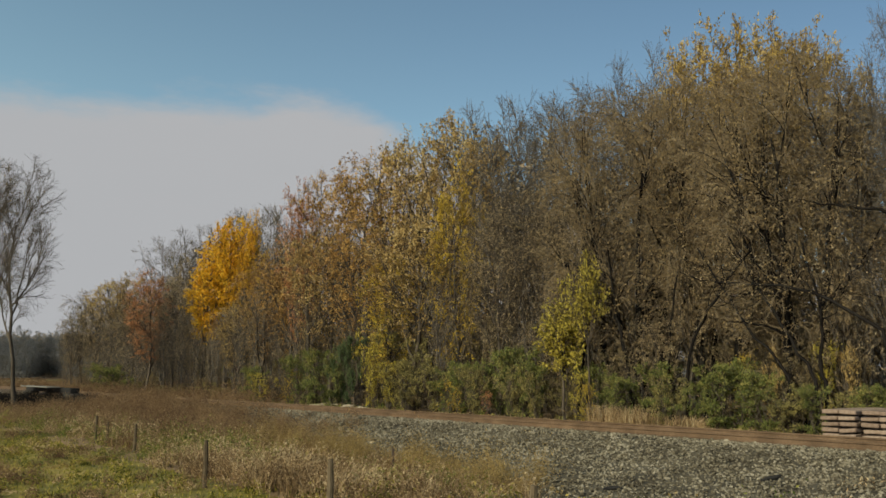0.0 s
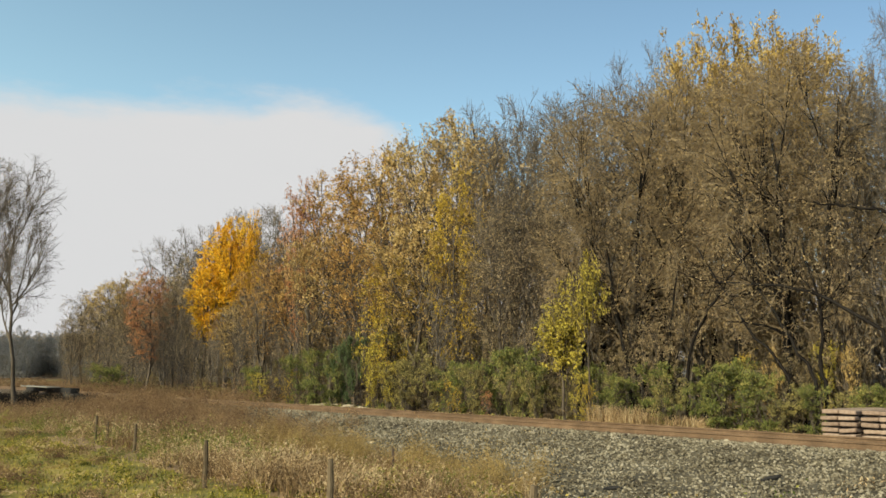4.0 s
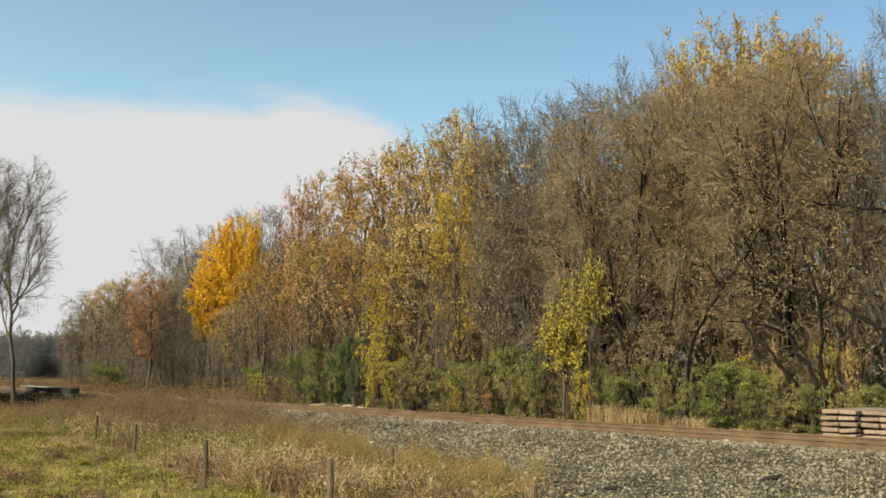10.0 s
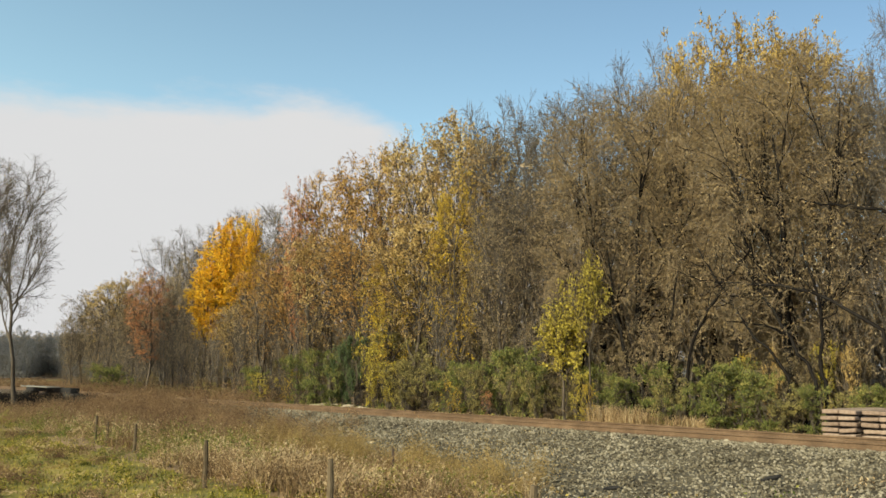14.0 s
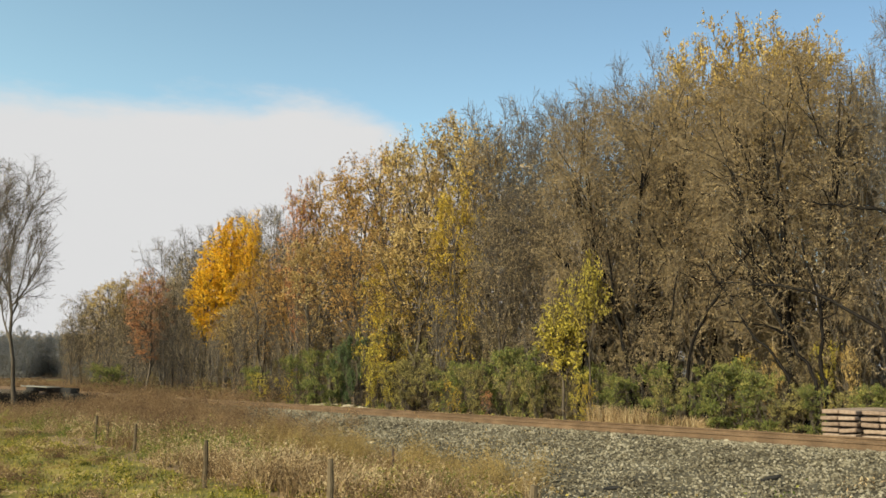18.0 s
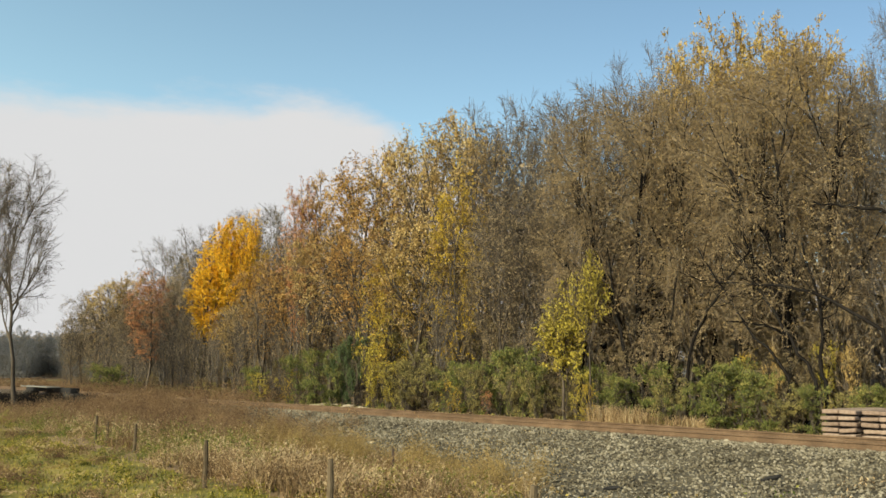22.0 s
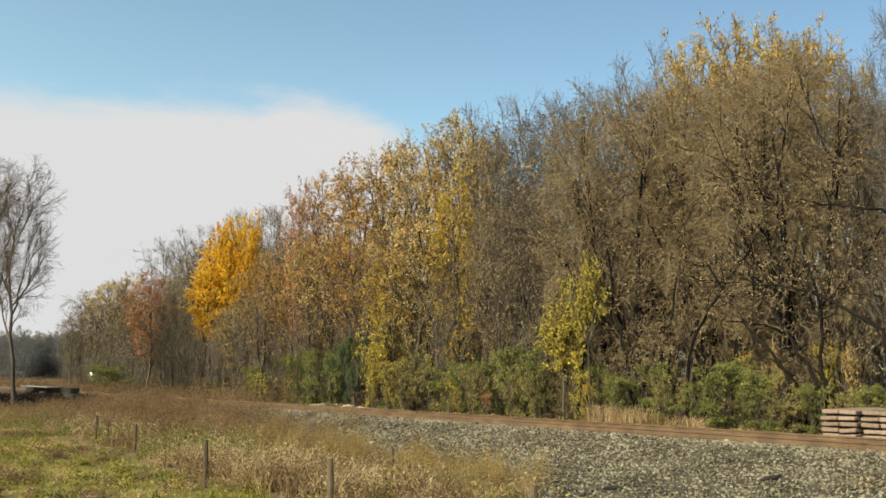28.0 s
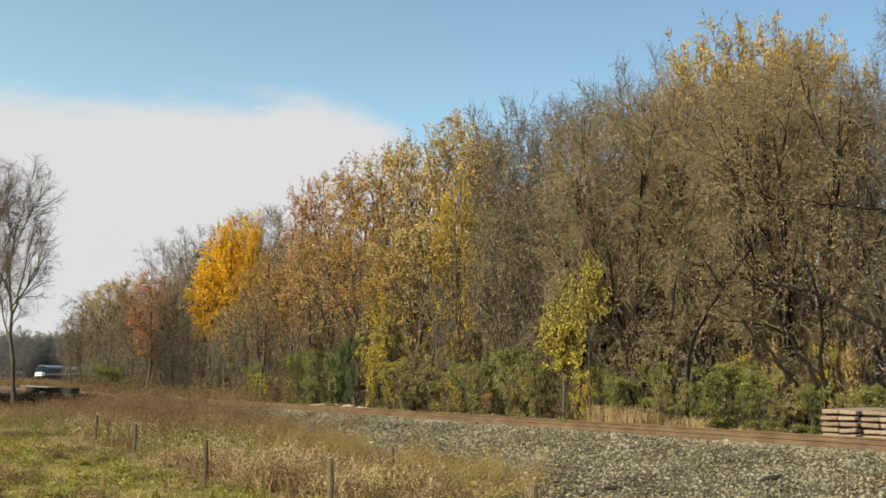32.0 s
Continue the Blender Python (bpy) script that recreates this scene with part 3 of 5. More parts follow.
def crown_tree(rng, H, W, kind, bark, clear=0.35, wide=0.6, leaders=9, boughs=6, tips=420, twigs=3, twig_len=0.55, leaf_n=5000, leaf_size=0.16,
               trunk_r=0.16, twig_r=0.007, droop=0.0, rough=0.16, twig_mat=None, stems=1, low=0.4, patch=0.0, slim=0.6, top=0.0):
    """A tree grown into its crown: tips strewn through an uneven dome, gathered into boughs and leaders that climb from the trunk."""
    zc = clear * H
    p1, p2, p3 = rng.uniform(0, 6.28, 3)
    v = rng.uniform(0, 1, tips * 4) ** 0.85
    girth = np.where(v < wide, low + (1 - low) * np.sin(np.clip(v / wide, 0, 1) * np.pi / 2), np.clip(1 - (np.clip(v - wide, 0, 1) / (1 - wide)) ** 2.3, 0, 1) ** 0.55)
    keep = np.where(rng.uniform(size=len(v)) < girth ** 1.6 + 0.08)[0][:tips]
    v, girth = v[keep], girth[keep]
    n = len(v)
    a = rng.uniform(0, 6.28, n)
    lump = 1 + rough * np.sin(2 * a + p1 + 2 * v) + rough * 0.9 * np.sin(3 * a + p2 - 5 * v) + rough * 0.6 * np.sin(5 * a + p3 + 9 * v)
    r = W * girth * lump * rng.uniform(0.05, 1, n) ** 0.45
    T = np.stack([np.cos(a) * r, np.sin(a) * r, zc + v * (H - zc) * (1 + 0.5 * rough * np.sin(2 * a + p3) * v)], 1)
    T[:, 2] *= H * 0.985 / np.percentile(T[:, 2], 99.3)
    T[:, 2] = np.minimum(T[:, 2], H)
    # trunks
    k = 9
    u = np.linspace(0, 1, k)
    P = np.zeros((stems, k, 3))
    for i in range(stems):
        b = p1 + i * 6.283 / stems + rng.normal() * 0.4
        foot = 0.3 + 0.7 * u ** 1.3
        P[i] = np.stack([np.cos(b) * foot, np.sin(b) * foot, u * H * 0.74], 1) * np.array([W * 0.5 * (stems > 1), W * 0.5 * (stems > 1), 1])
    step = np.cumsum(rng.normal(size=P.shape), 1) * 0.007 * H
    step[:, 0] = 0
    step[..., 2] = 0
    P = P + step
    R = trunk_r * (1 - 0.78 * u)[None] * np.ones((stems, 1))
    R[:, 0] *= 1.3

    def from_curves(Q, RQ, own, E, back, lift):
        """Curves to the places E, each leaving its own curve of Q a little before the nearest point."""
        kq = Q.shape[1]
        d = ((Q[own] - E[:, None]) ** 2).sum(-1)
        t = np.clip(np.argmin(d, 1) / (kq - 1) - back * rng.uniform(0.6, 1.5, len(E)), 0.12, 0.97) * (kq - 1)
        j = np.minimum(t.astype(int), kq - 2)
        w = (t - j)[:, None]
        A = Q[own, j] * (1 - w) + Q[own, j + 1] * w
        tan = unit(Q[own, j + 1] - Q[own, j])
        L = np.linalg.norm(E - A, axis=1, keepdims=True)
        B = A + (tan * 0.5 + unit(E - A) * 0.5) * L * 0.5
        B[:, 2] += lift * L[:, 0]
        return A, B, L, (RQ[own, j] * (1 - w[:, 0]) + RQ[own, j + 1] * w[:, 0])

    def wob(Q, amount):
        s = np.cumsum(rng.normal(size=Q.shape), 1) * amount
        s[:, 0] = 0
        return Q + s

    g = grouped(rng, T, leaders)
    ends, own = [], []
    for i in range(leaders):
        X = T[g == i]
        if not len(X):
            continue
        c = X.mean(0)
        ends.append(c + 0.75 * (X[np.argmax(X[:, 2] + 0.5 * np.hypot(X[:, 0], X[:, 1]))] - c))
        own.append(i)
    E1 = np.array(ends)
    which = np.array([np.argmin(((P[:, -1, :2] - e[:2]) ** 2).sum(-1)) for e in E1])
    hd = np.hypot(*(E1 - P[which, -1])[:, :2].T)
    z0 = np.clip(E1[:, 2] - 1.5 * hd - 0.12 * H * rng.uniform(0.3, 1.6, len(E1)), zc * 0.72, H * 0.66)
    f = z0 / (H * 0.74) * (k - 1)
    j = np.minimum(f.astype(int), k - 2)
    w = (f - j)[:, None]
    A1 = P[which, j] * (1 - w) + P[which, j + 1] * w
    B1 = A1 + (E1 - A1) * np.array([0.62, 0.62, 0.40])
    Q1 = wob(bent(A1, B1, E1, 8), 0.012 * np.linalg.norm(E1 - A1, axis=1)[:, None, None])
    r1 = np.maximum(R[which, j] * 0.62, 0.03)
    R1 = r1[:, None] * np.linspace(1, 0.25, 8)[None]
    sub, sub_own, tip_own = [], [], np.zeros(n, int)
    for row, i in enumerate(own):
        X = np.where(g == i)[0]
        kk = max(1, min(boughs, len(X) // 3))
        h = grouped(rng, T[X], kk)
        for q in range(kk):
            if (h == q).any():
                Y = T[X[h == q]]
                sub.append(Y.mean(0) + 0.6 * (Y[np.argmax(Y[:, 2])] - Y.mean(0)))
                tip_own[X[h == q]] = len(sub) - 1
                sub_own.append(row)
    E2, sub_own = np.array(sub), np.array(sub_own)
    A2, B2, L2, r2 = from_curves(Q1, R1, sub_own, E2, 0.32, 0.03)
    Q2 = wob(bent(A2, B2, E2, 6), 0.02 * L2[:, :, None])
    R2 = np.maximum(r2 * 0.6, 0.02)[:, None] * np.linspace(1, 0.4, 6)[None]
    A3, B3, L3, r3 = from_curves(Q2, R2, tip_own, T, 0.25, 0.04)
    T3 = T.copy()
    T3[:, 2] -= droop * L3[:, 0]
    Q3 = wob(bent(A3, B3, T3, 4), 0.03 * L3[:, :, None])
    R3 = np.maximum(r3 * 0.55, twig_r * 1.4)[:, None] * np.linspace(1, 0.5, 4)[None]
    R3 = np.minimum(R3, 0.022)
    Q4, R4, L4 = shoots(rng, Q3, R3, twigs, 0.3, 1.0, np.full(n, twig_len), 42, 0.12 - droop, 0.05 - droop, 0.2, 3, 0.7, 0.6)
    Q4[..., 2] = np.minimum(Q4[..., 2], H * 1.01)
    R4 = np.clip(R4, twig_r, twig_r * 1.2)
    big = [tubes(P, R, 8), tubes(Q1, R1, 6), tubes(Q2, R2, 4)]
    small = [tubes(Q3, R3, 3), tubes(Q4, R4, 3)]
    spots = np.concatenate([along(rng, Q4, int(leaf_n * 0.75), leaf_size * 0.5), along(rng, Q3, leaf_n - int(leaf_n * 0.75), leaf_size * 0.5)])
    if patch:
        field = np.sin(spots[:, 0] * 1.3 + p1) * np.sin(spots[:, 1] * 1.3 + p2) + np.sin(spots[:, 2] * 0.9 + p3) + 0.6 * rng.normal(size=len(spots))
        spots = spots[field > np.quantile(field, patch)]
    if top:
        spots = spots[rng.uniform(size=len(spots)) < 1 - top + top * np.clip((spots[:, 2] - zc) / (H - zc) * 1.25, 0, 1)]
    crown = mesh_of("crown", *leaves(rng, spots, leaf_size, 0.0, slim), M_LEAF[kind])
    if twig_mat:
        return mesh_of("trunk", *merge(big), bark, True), crown, mesh_of("twigs", *merge(small), twig_mat, True)
    return mesh_of("trunk", *merge(big + small), bark, True), crown


STOCK = {}
BUILT = {"gold": (15, 1.9), "rust": (15, 2.4), "lime": (7, 1.2)}  # height and reach at which a kind is built, else 15 and 3
VARIANTS = {"oak": 4, "tan": 3, "aspen": 3, "bare": 5, "brown": 4, "amber": 2, "gold": 3, "lime": 2, "deep": 3, "grey": 3}


def stock(kind):
    """Shapes for one kind of tree at its built size; built once."""
    if kind in STOCK:
        return STOCK[kind]
    rng = np.random.default_rng(sum(ord(c) for c in kind) * 7)
    made = []
    for v in range(VARIANTS.get(kind, 1)):
        if kind == "oak":
            a = crown_tree(rng, 15, 3.0, "oak", M_BARK, 0.32, wide=0.66, leaf_n=8800, leaf_size=0.145, twig_len=0.5, top=0.62, patch=0.1, trunk_r=0.19)
        elif kind == "tan":
            a = crown_tree(rng, 15, 3.0, "tan", M_BARK, 0.28, wide=0.66, leaf_n=9500, leaf_size=0.13, twig_len=0.5, top=0.68, patch=0.1, trunk_r=0.19)
        elif kind == "aspen":
            a = crown_tree(rng, 15, 3.0, "aspen", M_BARK_GREY, 0.45, wide=0.66, leaf_n=10500, leaf_size=0.145, rough=0.18, patch=0.1)
        elif kind == "amber":
            a = crown_tree(rng, 15, 3.0, "amber", M_BARK, 0.2, leaf_n=8000, leaf_size=0.145, low=0.6, patch=0.15)
        elif kind == "gold":
            a = crown_tree(rng, 15, 1.9, "gold", M_BARK, (0.36, 0.50, 0.58)[v], wide=0.5, twig_len=0.6, leaf_n=(11000, 9000, 7000)[v], leaf_size=0.18, low=0.5, rough=0.34)
        elif kind == "lime":
            a = crown_tree(rng, 7, 1.2, "lime", M_BARK, (0.42, 0.62)[v], wide=0.55, leaf_n=(5600, 3400)[v], leaf_size=0.15, low=0.6, rough=0.36, tips=260, trunk_r=0.10, patch=0.25)
        elif kind == "rust":
            a = crown_tree(rng, 15, 2.4, "rust", M_BARK, 0.28, leaf_n=6000, leaf_size=0.16)
        elif kind == "bare":
            a = crown_tree(rng, 15, 3.0, "bare", M_BARK_GREY, 0.3, wide=0.7, leaf_n=900, leaf_size=0.13, tips=520, twigs=4, twig_len=0.6, twig_r=0.008, rough=0.2, low=0.25)
        elif kind == "brown":
            a = crown_tree(rng, 15, 3.0, "brown", M_BARK, 0.28, leaf_n=8000, leaf_size=0.092, tips=460, twigs=4, patch=0.1)
        elif kind == "deep":
            a = crown_tree(rng, 15, 3.2, "brown", M_BARK, 0.16, leaf_n=3400, leaf_size=0.15, tips=110, twigs=1, twig_len=1.2, twig_r=0.014)
        elif kind == "grey":
            a = crown_tree(rng, 15, 3.2, "bare", M_BARK_GREY, 0.2, leaf_n=600, leaf_size=0.2, tips=120, twigs=1, twig_len=1.2, twig_r=0.014)
        made.append(a)
    STOCK[kind] = made
    return made


TREE_WORDS = {
    "oak": ("oak_tree", "tall oak with thinning tan and brown leaves"),
    "tan": ("oak_tree", "tall oak with fine orange-tan leaves and dark branches"),
    "aspen": ("aspen_tree", "tall aspen with pale yellow-tan leaves thinning at the top"),
    "gold": ("maple_tree", "maple in bright golden yellow autumn leaf"),
    "lime": ("young_maple", "young maple with bright yellow-green leaves at the wood edge"),
    "amber": ("maple_tree", "tall maple with dull yellow autumn leaves"),
    "rust": ("maple_tree", "maple with rust-red autumn leaves in the wood"),
    "bare": ("ash_tree", "tall grey tree with nearly bare branches"),
    "deep": ("woodland_tree", "slender woodland tree deep in the wood, mostly leafless"),
    "grey": ("woodland_tree", "grey bare woodland tree deep in the wood"),
    "brown": ("woodland_tree", "slender woodland tree with sparse withered brown leaves"),
}
COUNT = {}


def plant(kind, x, y, height, reach, sway=0.0, label="", turn=None, lean=0.0):
    """One tree of the stock at a place, with its own height, reach and turn."""
    shapes = stock(kind)
    i = COUNT[kind] = COUNT.get(kind, -1) + 1
    trunk, crown = shapes[i % len(shapes)]
    name, words = TREE_WORDS[kind]
    tall, wide = BUILT.get(kind, (15, 3))
    ob = tagged(new(name), label or words, "tree", "trees of the wood")
    rz = turn if turn is not None else (i * 137.5) % 360
    m = Matrix.Translation((x, y, ground_at(x, y) - 0.05)) @ Matrix.Rotation(radians(lean), 4, "Y") @ Matrix.Rotation(radians(rz), 4, "Z")
    ob.matrix_basis = m @ Matrix.Diagonal((reach / wide, reach / wide, height / tall, 1))
    child("trunk", trunk, ob)
    child("crown", crown, ob)
    if sway:
        SWAYING.append((ob, m, sway))
    return ob

plant("brown", -43.39, 102.57, 12.30, 3.01, 0.4)
plant("oak", -38.05, 96.50, 12.87, 3.22, 0.4)
plant("oak", -36.06, 98.01, 13.88, 3.01, 0.4)
plant("rust", -27.56, 79.23, 11.84, 2.32, 0.4)
plant("brown", -24.91, 78.74, 10.57, 2.42, 0.4)
plant("brown", -44.35, 102.18, 9.51, 2.04, 0.3)
plant("brown", -38.52, 94.66, 10.35, 2.78, 0.4)
plant("brown", -30.84, 84.76, 10.06, 2.49, 0.4)
plant("bare", -40.48, 123.29, 22.31, 3.78, 0.6)
plant("bare", -34.27, 115.28, 22.82, 4.00, 0.6)
plant("bare", -27.80, 103.68, 20.68, 3.46, 0.6)
plant("brown", -30.94, 101.21, 16.50, 2.97, 0.5)
plant("gold", -20.14, 72.30, 13.45, 2.02, 0.5, "maple in bright golden yellow autumn leaf at the wood edge", lean=1)
plant("gold", -18.29, 71.50, 15.39, 1.62, 0.5, "maple in bright golden yellow autumn leaf at the wood edge", lean=1)
plant("gold", -16.45, 70.75, 15.83, 0.94, 0.5, "maple in bright golden yellow autumn leaf at the wood edge", lean=1)
plant("bare", -22.49, 93.58, 20.81, 3.12, 0.6)
plant("bare", -17.25, 83.56, 18.94, 3.12, 0.7)
plant("bare", -14.07, 76.20, 17.36, 2.85, 0.7)
plant("tan", -13.44, 63.96, 11.15, 2.56, 0.5)
plant("oak", -15.63, 65.15, 7.78, 2.17, 0.4)
plant("tan", -11.16, 62.65, 11.83, 2.51, 0.5)
plant("brown", -21.10, 72.20, 6.47, 2.12, 0.3)
plant("rust", -10.27, 60.69, 16.25, 1.38, 0.8)
plant("tan", -8.24, 62.15, 17.21, 3.32, 0.7)
plant("tan", -5.33, 55.96, 17.10, 3.36, 0.7)
plant("oak", -8.63, 56.94, 11.90, 2.66, 0.5)
plant("oak", -3.31, 57.43, 18.31, 3.29, 0.8)
plant("oak", -1.15, 52.20, 17.74, 3.13, 0.8)
plant("tan", -5.02, 51.48, 11.66, 3.09, 0.6)
plant("oak", 0.77, 50.54, 18.01, 3.10, 0.8)
plant("amber", 0.74, 44.87, 13.56, 1.80, 0.7)
plant("oak", 2.14, 47.13, 16.52, 2.64, 0.8)
plant("oak", -1.80, 47.32, 10.88, 2.84, 0.6)
plant("amber", -3.13, 48.38, 8.76, 1.94, 0.5)
plant("bare", 3.09, 50.80, 19.11, 3.12, 0.9)
plant("bare", 4.61, 47.21, 18.31, 3.02, 0.9)
plant("bare", 6.38, 45.76, 17.95, 2.93, 0.9)
plant("bare", 7.81, 43.10, 17.40, 2.76, 0.9)
plant("bare", 3.49, 43.77, 14.70, 2.63, 0.8)
plant("brown", 4.11, 41.33, 11.37, 2.65, 0.6)
plant("brown", 2.71, 41.51, 10.52, 2.21, 0.6)
plant("brown", 6.20, 40.27, 11.15, 2.58, 0.6)
plant("bare", 10.19, 41.66, 18.97, 2.33, 0.9)
plant("brown", 11.03, 42.20, 17.65, 2.81, 0.8)
plant("bare", 8.98, 41.58, 17.10, 2.50, 0.8)
plant("aspen", 12.26, 39.80, 18.75, 2.23, 0.7)
plant("aspen", 13.97, 38.42, 18.91, 2.46, 0.7)
plant("aspen", 14.69, 35.86, 17.58, 2.30, 0.7)
plant("aspen", 15.76, 34.48, 16.84, 1.93, 0.7)
plant("brown", 16.20, 30.65, 13.20, 2.04, 0.6)
plant("brown", 15.34, 30.93, 12.75, 1.73, 0.6)
plant("bare", 14.68, 29.34, 13.34, 1.37, 0.8)
plant("bare", 14.49, 26.33, 14.01, 1.05, 0.8)
plant("brown", 9.68, 40.68, 13.87, 2.98, 0.6)
plant("brown", 11.71, 37.24, 13.67, 2.98, 0.6)
plant("brown", 13.45, 35.01, 13.48, 3.03, 0.6)
plant("brown", 15.12, 32.85, 12.78, 2.63, 0.6)
plant("lime", 5.01, 35.61, 5.88, 0.95, 1.0)
plant("lime", 5.85, 34.20, 6.98, 0.59, 1.0)

# rows deeper in the wood, lower than the trees of the edge
deep = np.random.default_rng(77)
for row_q, gap in ((16.5, 3.6), (22.0, 4.0), (29.0, 4.6), (38.0, 5.0)):
    s = -34.0 + deep.uniform(0, 3)
    while s < 118:
        x, y = spot(s + deep.normal() * 0.5, -row_q + deep.normal() * 0.9)
        kind = ("deep", "grey", "deep")[deep.integers(0, 3)]
        plant(kind, x, y, (deep.uniform(13.6, 16.6) if s > -1 else deep.uniform(11.5, 13.6)) - max(0.0, s - 70) * 0.06, deep.uniform(2.6, 3.5))
        s += gap * deep.uniform(0.7, 1.3)


# ---------------- the broad willow and the leaning stems beneath it ----------------
WILLOW = {}


def willow(x, y, height, reach, turn, variant):
    if variant not in WILLOW:
        WILLOW[variant] = crown_tree(np.random.default_rng(21 + variant), 13.5, 4.2, "willow", M_BARK_SHADED, 0.2, wide=0.55, leaders=16, boughs=8, tips=1500, twigs=5, twig_len=0.7,
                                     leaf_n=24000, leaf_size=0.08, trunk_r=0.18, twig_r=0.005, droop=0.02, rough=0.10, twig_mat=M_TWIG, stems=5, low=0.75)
    ob = tagged(new("willow_tree"), "broad willow with a haze of brown twigs and withered leaves", "tree", "trees of the wood")
    trunk, crown, twigs = WILLOW[variant]
    m = Matrix.Translation((x, y, ground_at(x, y) - 0.05)) @ Matrix.Rotation(radians(turn), 4, "Z")
    ob.matrix_basis = m @ Matrix.Diagonal((reach / 4.2, reach / 4.2, height / 13.5, 1))
    child("trunk", trunk, ob)
    child("twigwork", twigs, ob, "haze of fine brown twigs")
    child("crown", crown, ob)
    SWAYING.append((ob, m, 0.25))


def bowed(points, r0, r1, side, words):
    """A single bowed or leaning stem through a few places, with side twigs."""
    rng = np.random.default_rng(int(abs(points[0][0]) * 100) + side)
    P = np.array(points, float)
    t = np.linspace(0, len(P) - 1, 14)
    a = np.minimum(t.astype(int), len(P) - 2)
    g = np.gradient(P, axis=0)
    w = (t - a)[:, None]
    Q = (2 * w ** 3 - 3 * w ** 2 + 1) * P[a] + (w ** 3 - 2 * w ** 2 + w) * g[a] + (-2 * w ** 3 + 3 * w ** 2) * P[a + 1] + (w ** 3 - w ** 2) * g[a + 1]
    Q[1:-1] += rng.normal(size=(12, 3)) * 0.04
    base = Vector(points[0])
    base.z = ground_at(base.x, base.y) - 0.05
    Q = Q - np.array(base[:])
    Q[0, 2] = min(Q[0, 2], 0.0)
    Q = Q[None]
    R = (r0 + (r1 - r0) * np.linspace(0, 1, 14))[None]
    P1, R1, L1 = shoots(rng, Q, R, side, 0.45, 0.98, np.array([1.8]), 55, 0.5, 0.1, 0.25, 6, 0.4, 0.3)
    P2, R2, L2 = shoots(rng, P1, R1, 4, 0.3, 1.0, L1 * 0.5, 45, 0.2, 0.1, 0.3, 4, 0.6, 0.5)
    ob = tagged(new("leaning_tree"), words, "tree", "leaning stems")
    ob.matrix_basis = Matrix.Translation(base)
    child("trunk", mesh_of("trunk", *merge([tubes(Q, R, 8), tubes(P1, R1, 4), tubes(P2, np.maximum(R2, 0.006), 3)]), M_BARK_SHADED, True), ob)
    child("crown", mesh_of("crown", *leaves(rng, along(rng, P2, 260, 0.1), 0.07), M_LEAF["brown"]), ob)


# ---------------- shrubs ----------------
SHRUBS = {}
SHRUB_WORDS = {"green": "dense green leafy shrub at the wood's edge", "cedar": "dark green bushy cedar at the wood's edge", "lime": "sapling with pale yellow-green autumn leaves",
               "gold": "small sapling with orange-yellow leaves", "oak": "tangled thicket of tan withered leaves", "olive": "thicket of yellowing olive leaves",
               "scrub": "thicket of brown scrub deep in the wood", "brown": "thicket of brown twigs and dead leaves", "rust": "small sapling with rust-red leaves"}


def shrub(kind, x, y, height, reach, sway=0.0, z=None):
    key = kind
    if key not in SHRUBS:
        rng = np.random.default_rng(len(SHRUBS) + 300)
        dense = {"cedar": 6000, "green": 4600, "lime": 1500, "gold": 520, "rust": 600, "brown": 3000, "olive": 3000}.get(kind, 2200)
        SHRUBS[key] = [tree_meshes(rng, 3.0, 1.1, "brown", M_BARK, 0.05, stems=3, limbs=4, n2=2, n3=1, leaf_n=1700, leaf_size=0.11, angle=42, up=0.5, twig_n=1, trunk_r=0.025, spread=0.55) for _ in range(2)] if kind == "scrub" else [tree_meshes(rng, 3.0, 1.1, {"brown": "bramble", "gold": "amber"}.get(kind, kind), M_BARK, 0.05, stems=5, limbs=5, n2=3, n3=2, leaf_n=dense, leaf_size={"cedar": 0.09, "green": 0.075, "brown": 0.06, "olive": 0.08}.get(kind, 0.10), angle=42, up=0.5, twig_n=1, trunk_r=0.025, spread=0.55) for _ in range(2)]
    i = COUNT["shrub" + key] = COUNT.get("shrub" + key, -1) + 1
    trunk, crown = SHRUBS[key][i % 2]
    ob = tagged(new("shrub"), SHRUB_WORDS[kind], "shrub", "shrubs along the wood")
    m = Matrix.Translation((x, y, (ground_at(x, y) if z is None else z) - 0.03)) @ Matrix.Rotation(i * 2.399, 4, "Z")
    ob.matrix_basis = m @ Matrix.Diagonal((reach / 1.1, reach / 1.1, height / 3, 1))
    child("trunk", trunk, ob)
    child("foliage", crown, ob)
    if sway:
        SWAYING.append((ob, m, sway))

willow(12.91, 30.81, 14.07, 4.42, 0, 0)
willow(8.30, 36.75, 14.64, 4.66, 140, 1)
willow(11.49, 35.08, 15.12, 4.09, 70, 0)
bowed([(13.29, 24.68, 1.74), (12.87, 25.27, 3.07), (11.87, 26.67, 4.13), (10.85, 28.11, 4.69), (9.62, 29.84, 4.91)], 0.068, 0.032, 8, "dark bare stem bowed low across the clearing")
bowed([(11.24, 27.73, 1.20), (11.09, 27.94, 1.93), (10.46, 28.83, 3.17), (9.75, 29.83, 4.91), (9.27, 30.50, 6.22)], 0.06, 0.03, 7, "slender stem leaning through the thicket")
bowed([(11.75, 27.02, 1.22), (11.69, 27.10, 1.74), (11.25, 27.72, 3.02), (10.64, 28.58, 4.68), (10.05, 29.41, 6.46)], 0.065, 0.035, 8, "slender stem leaning through the thicket")
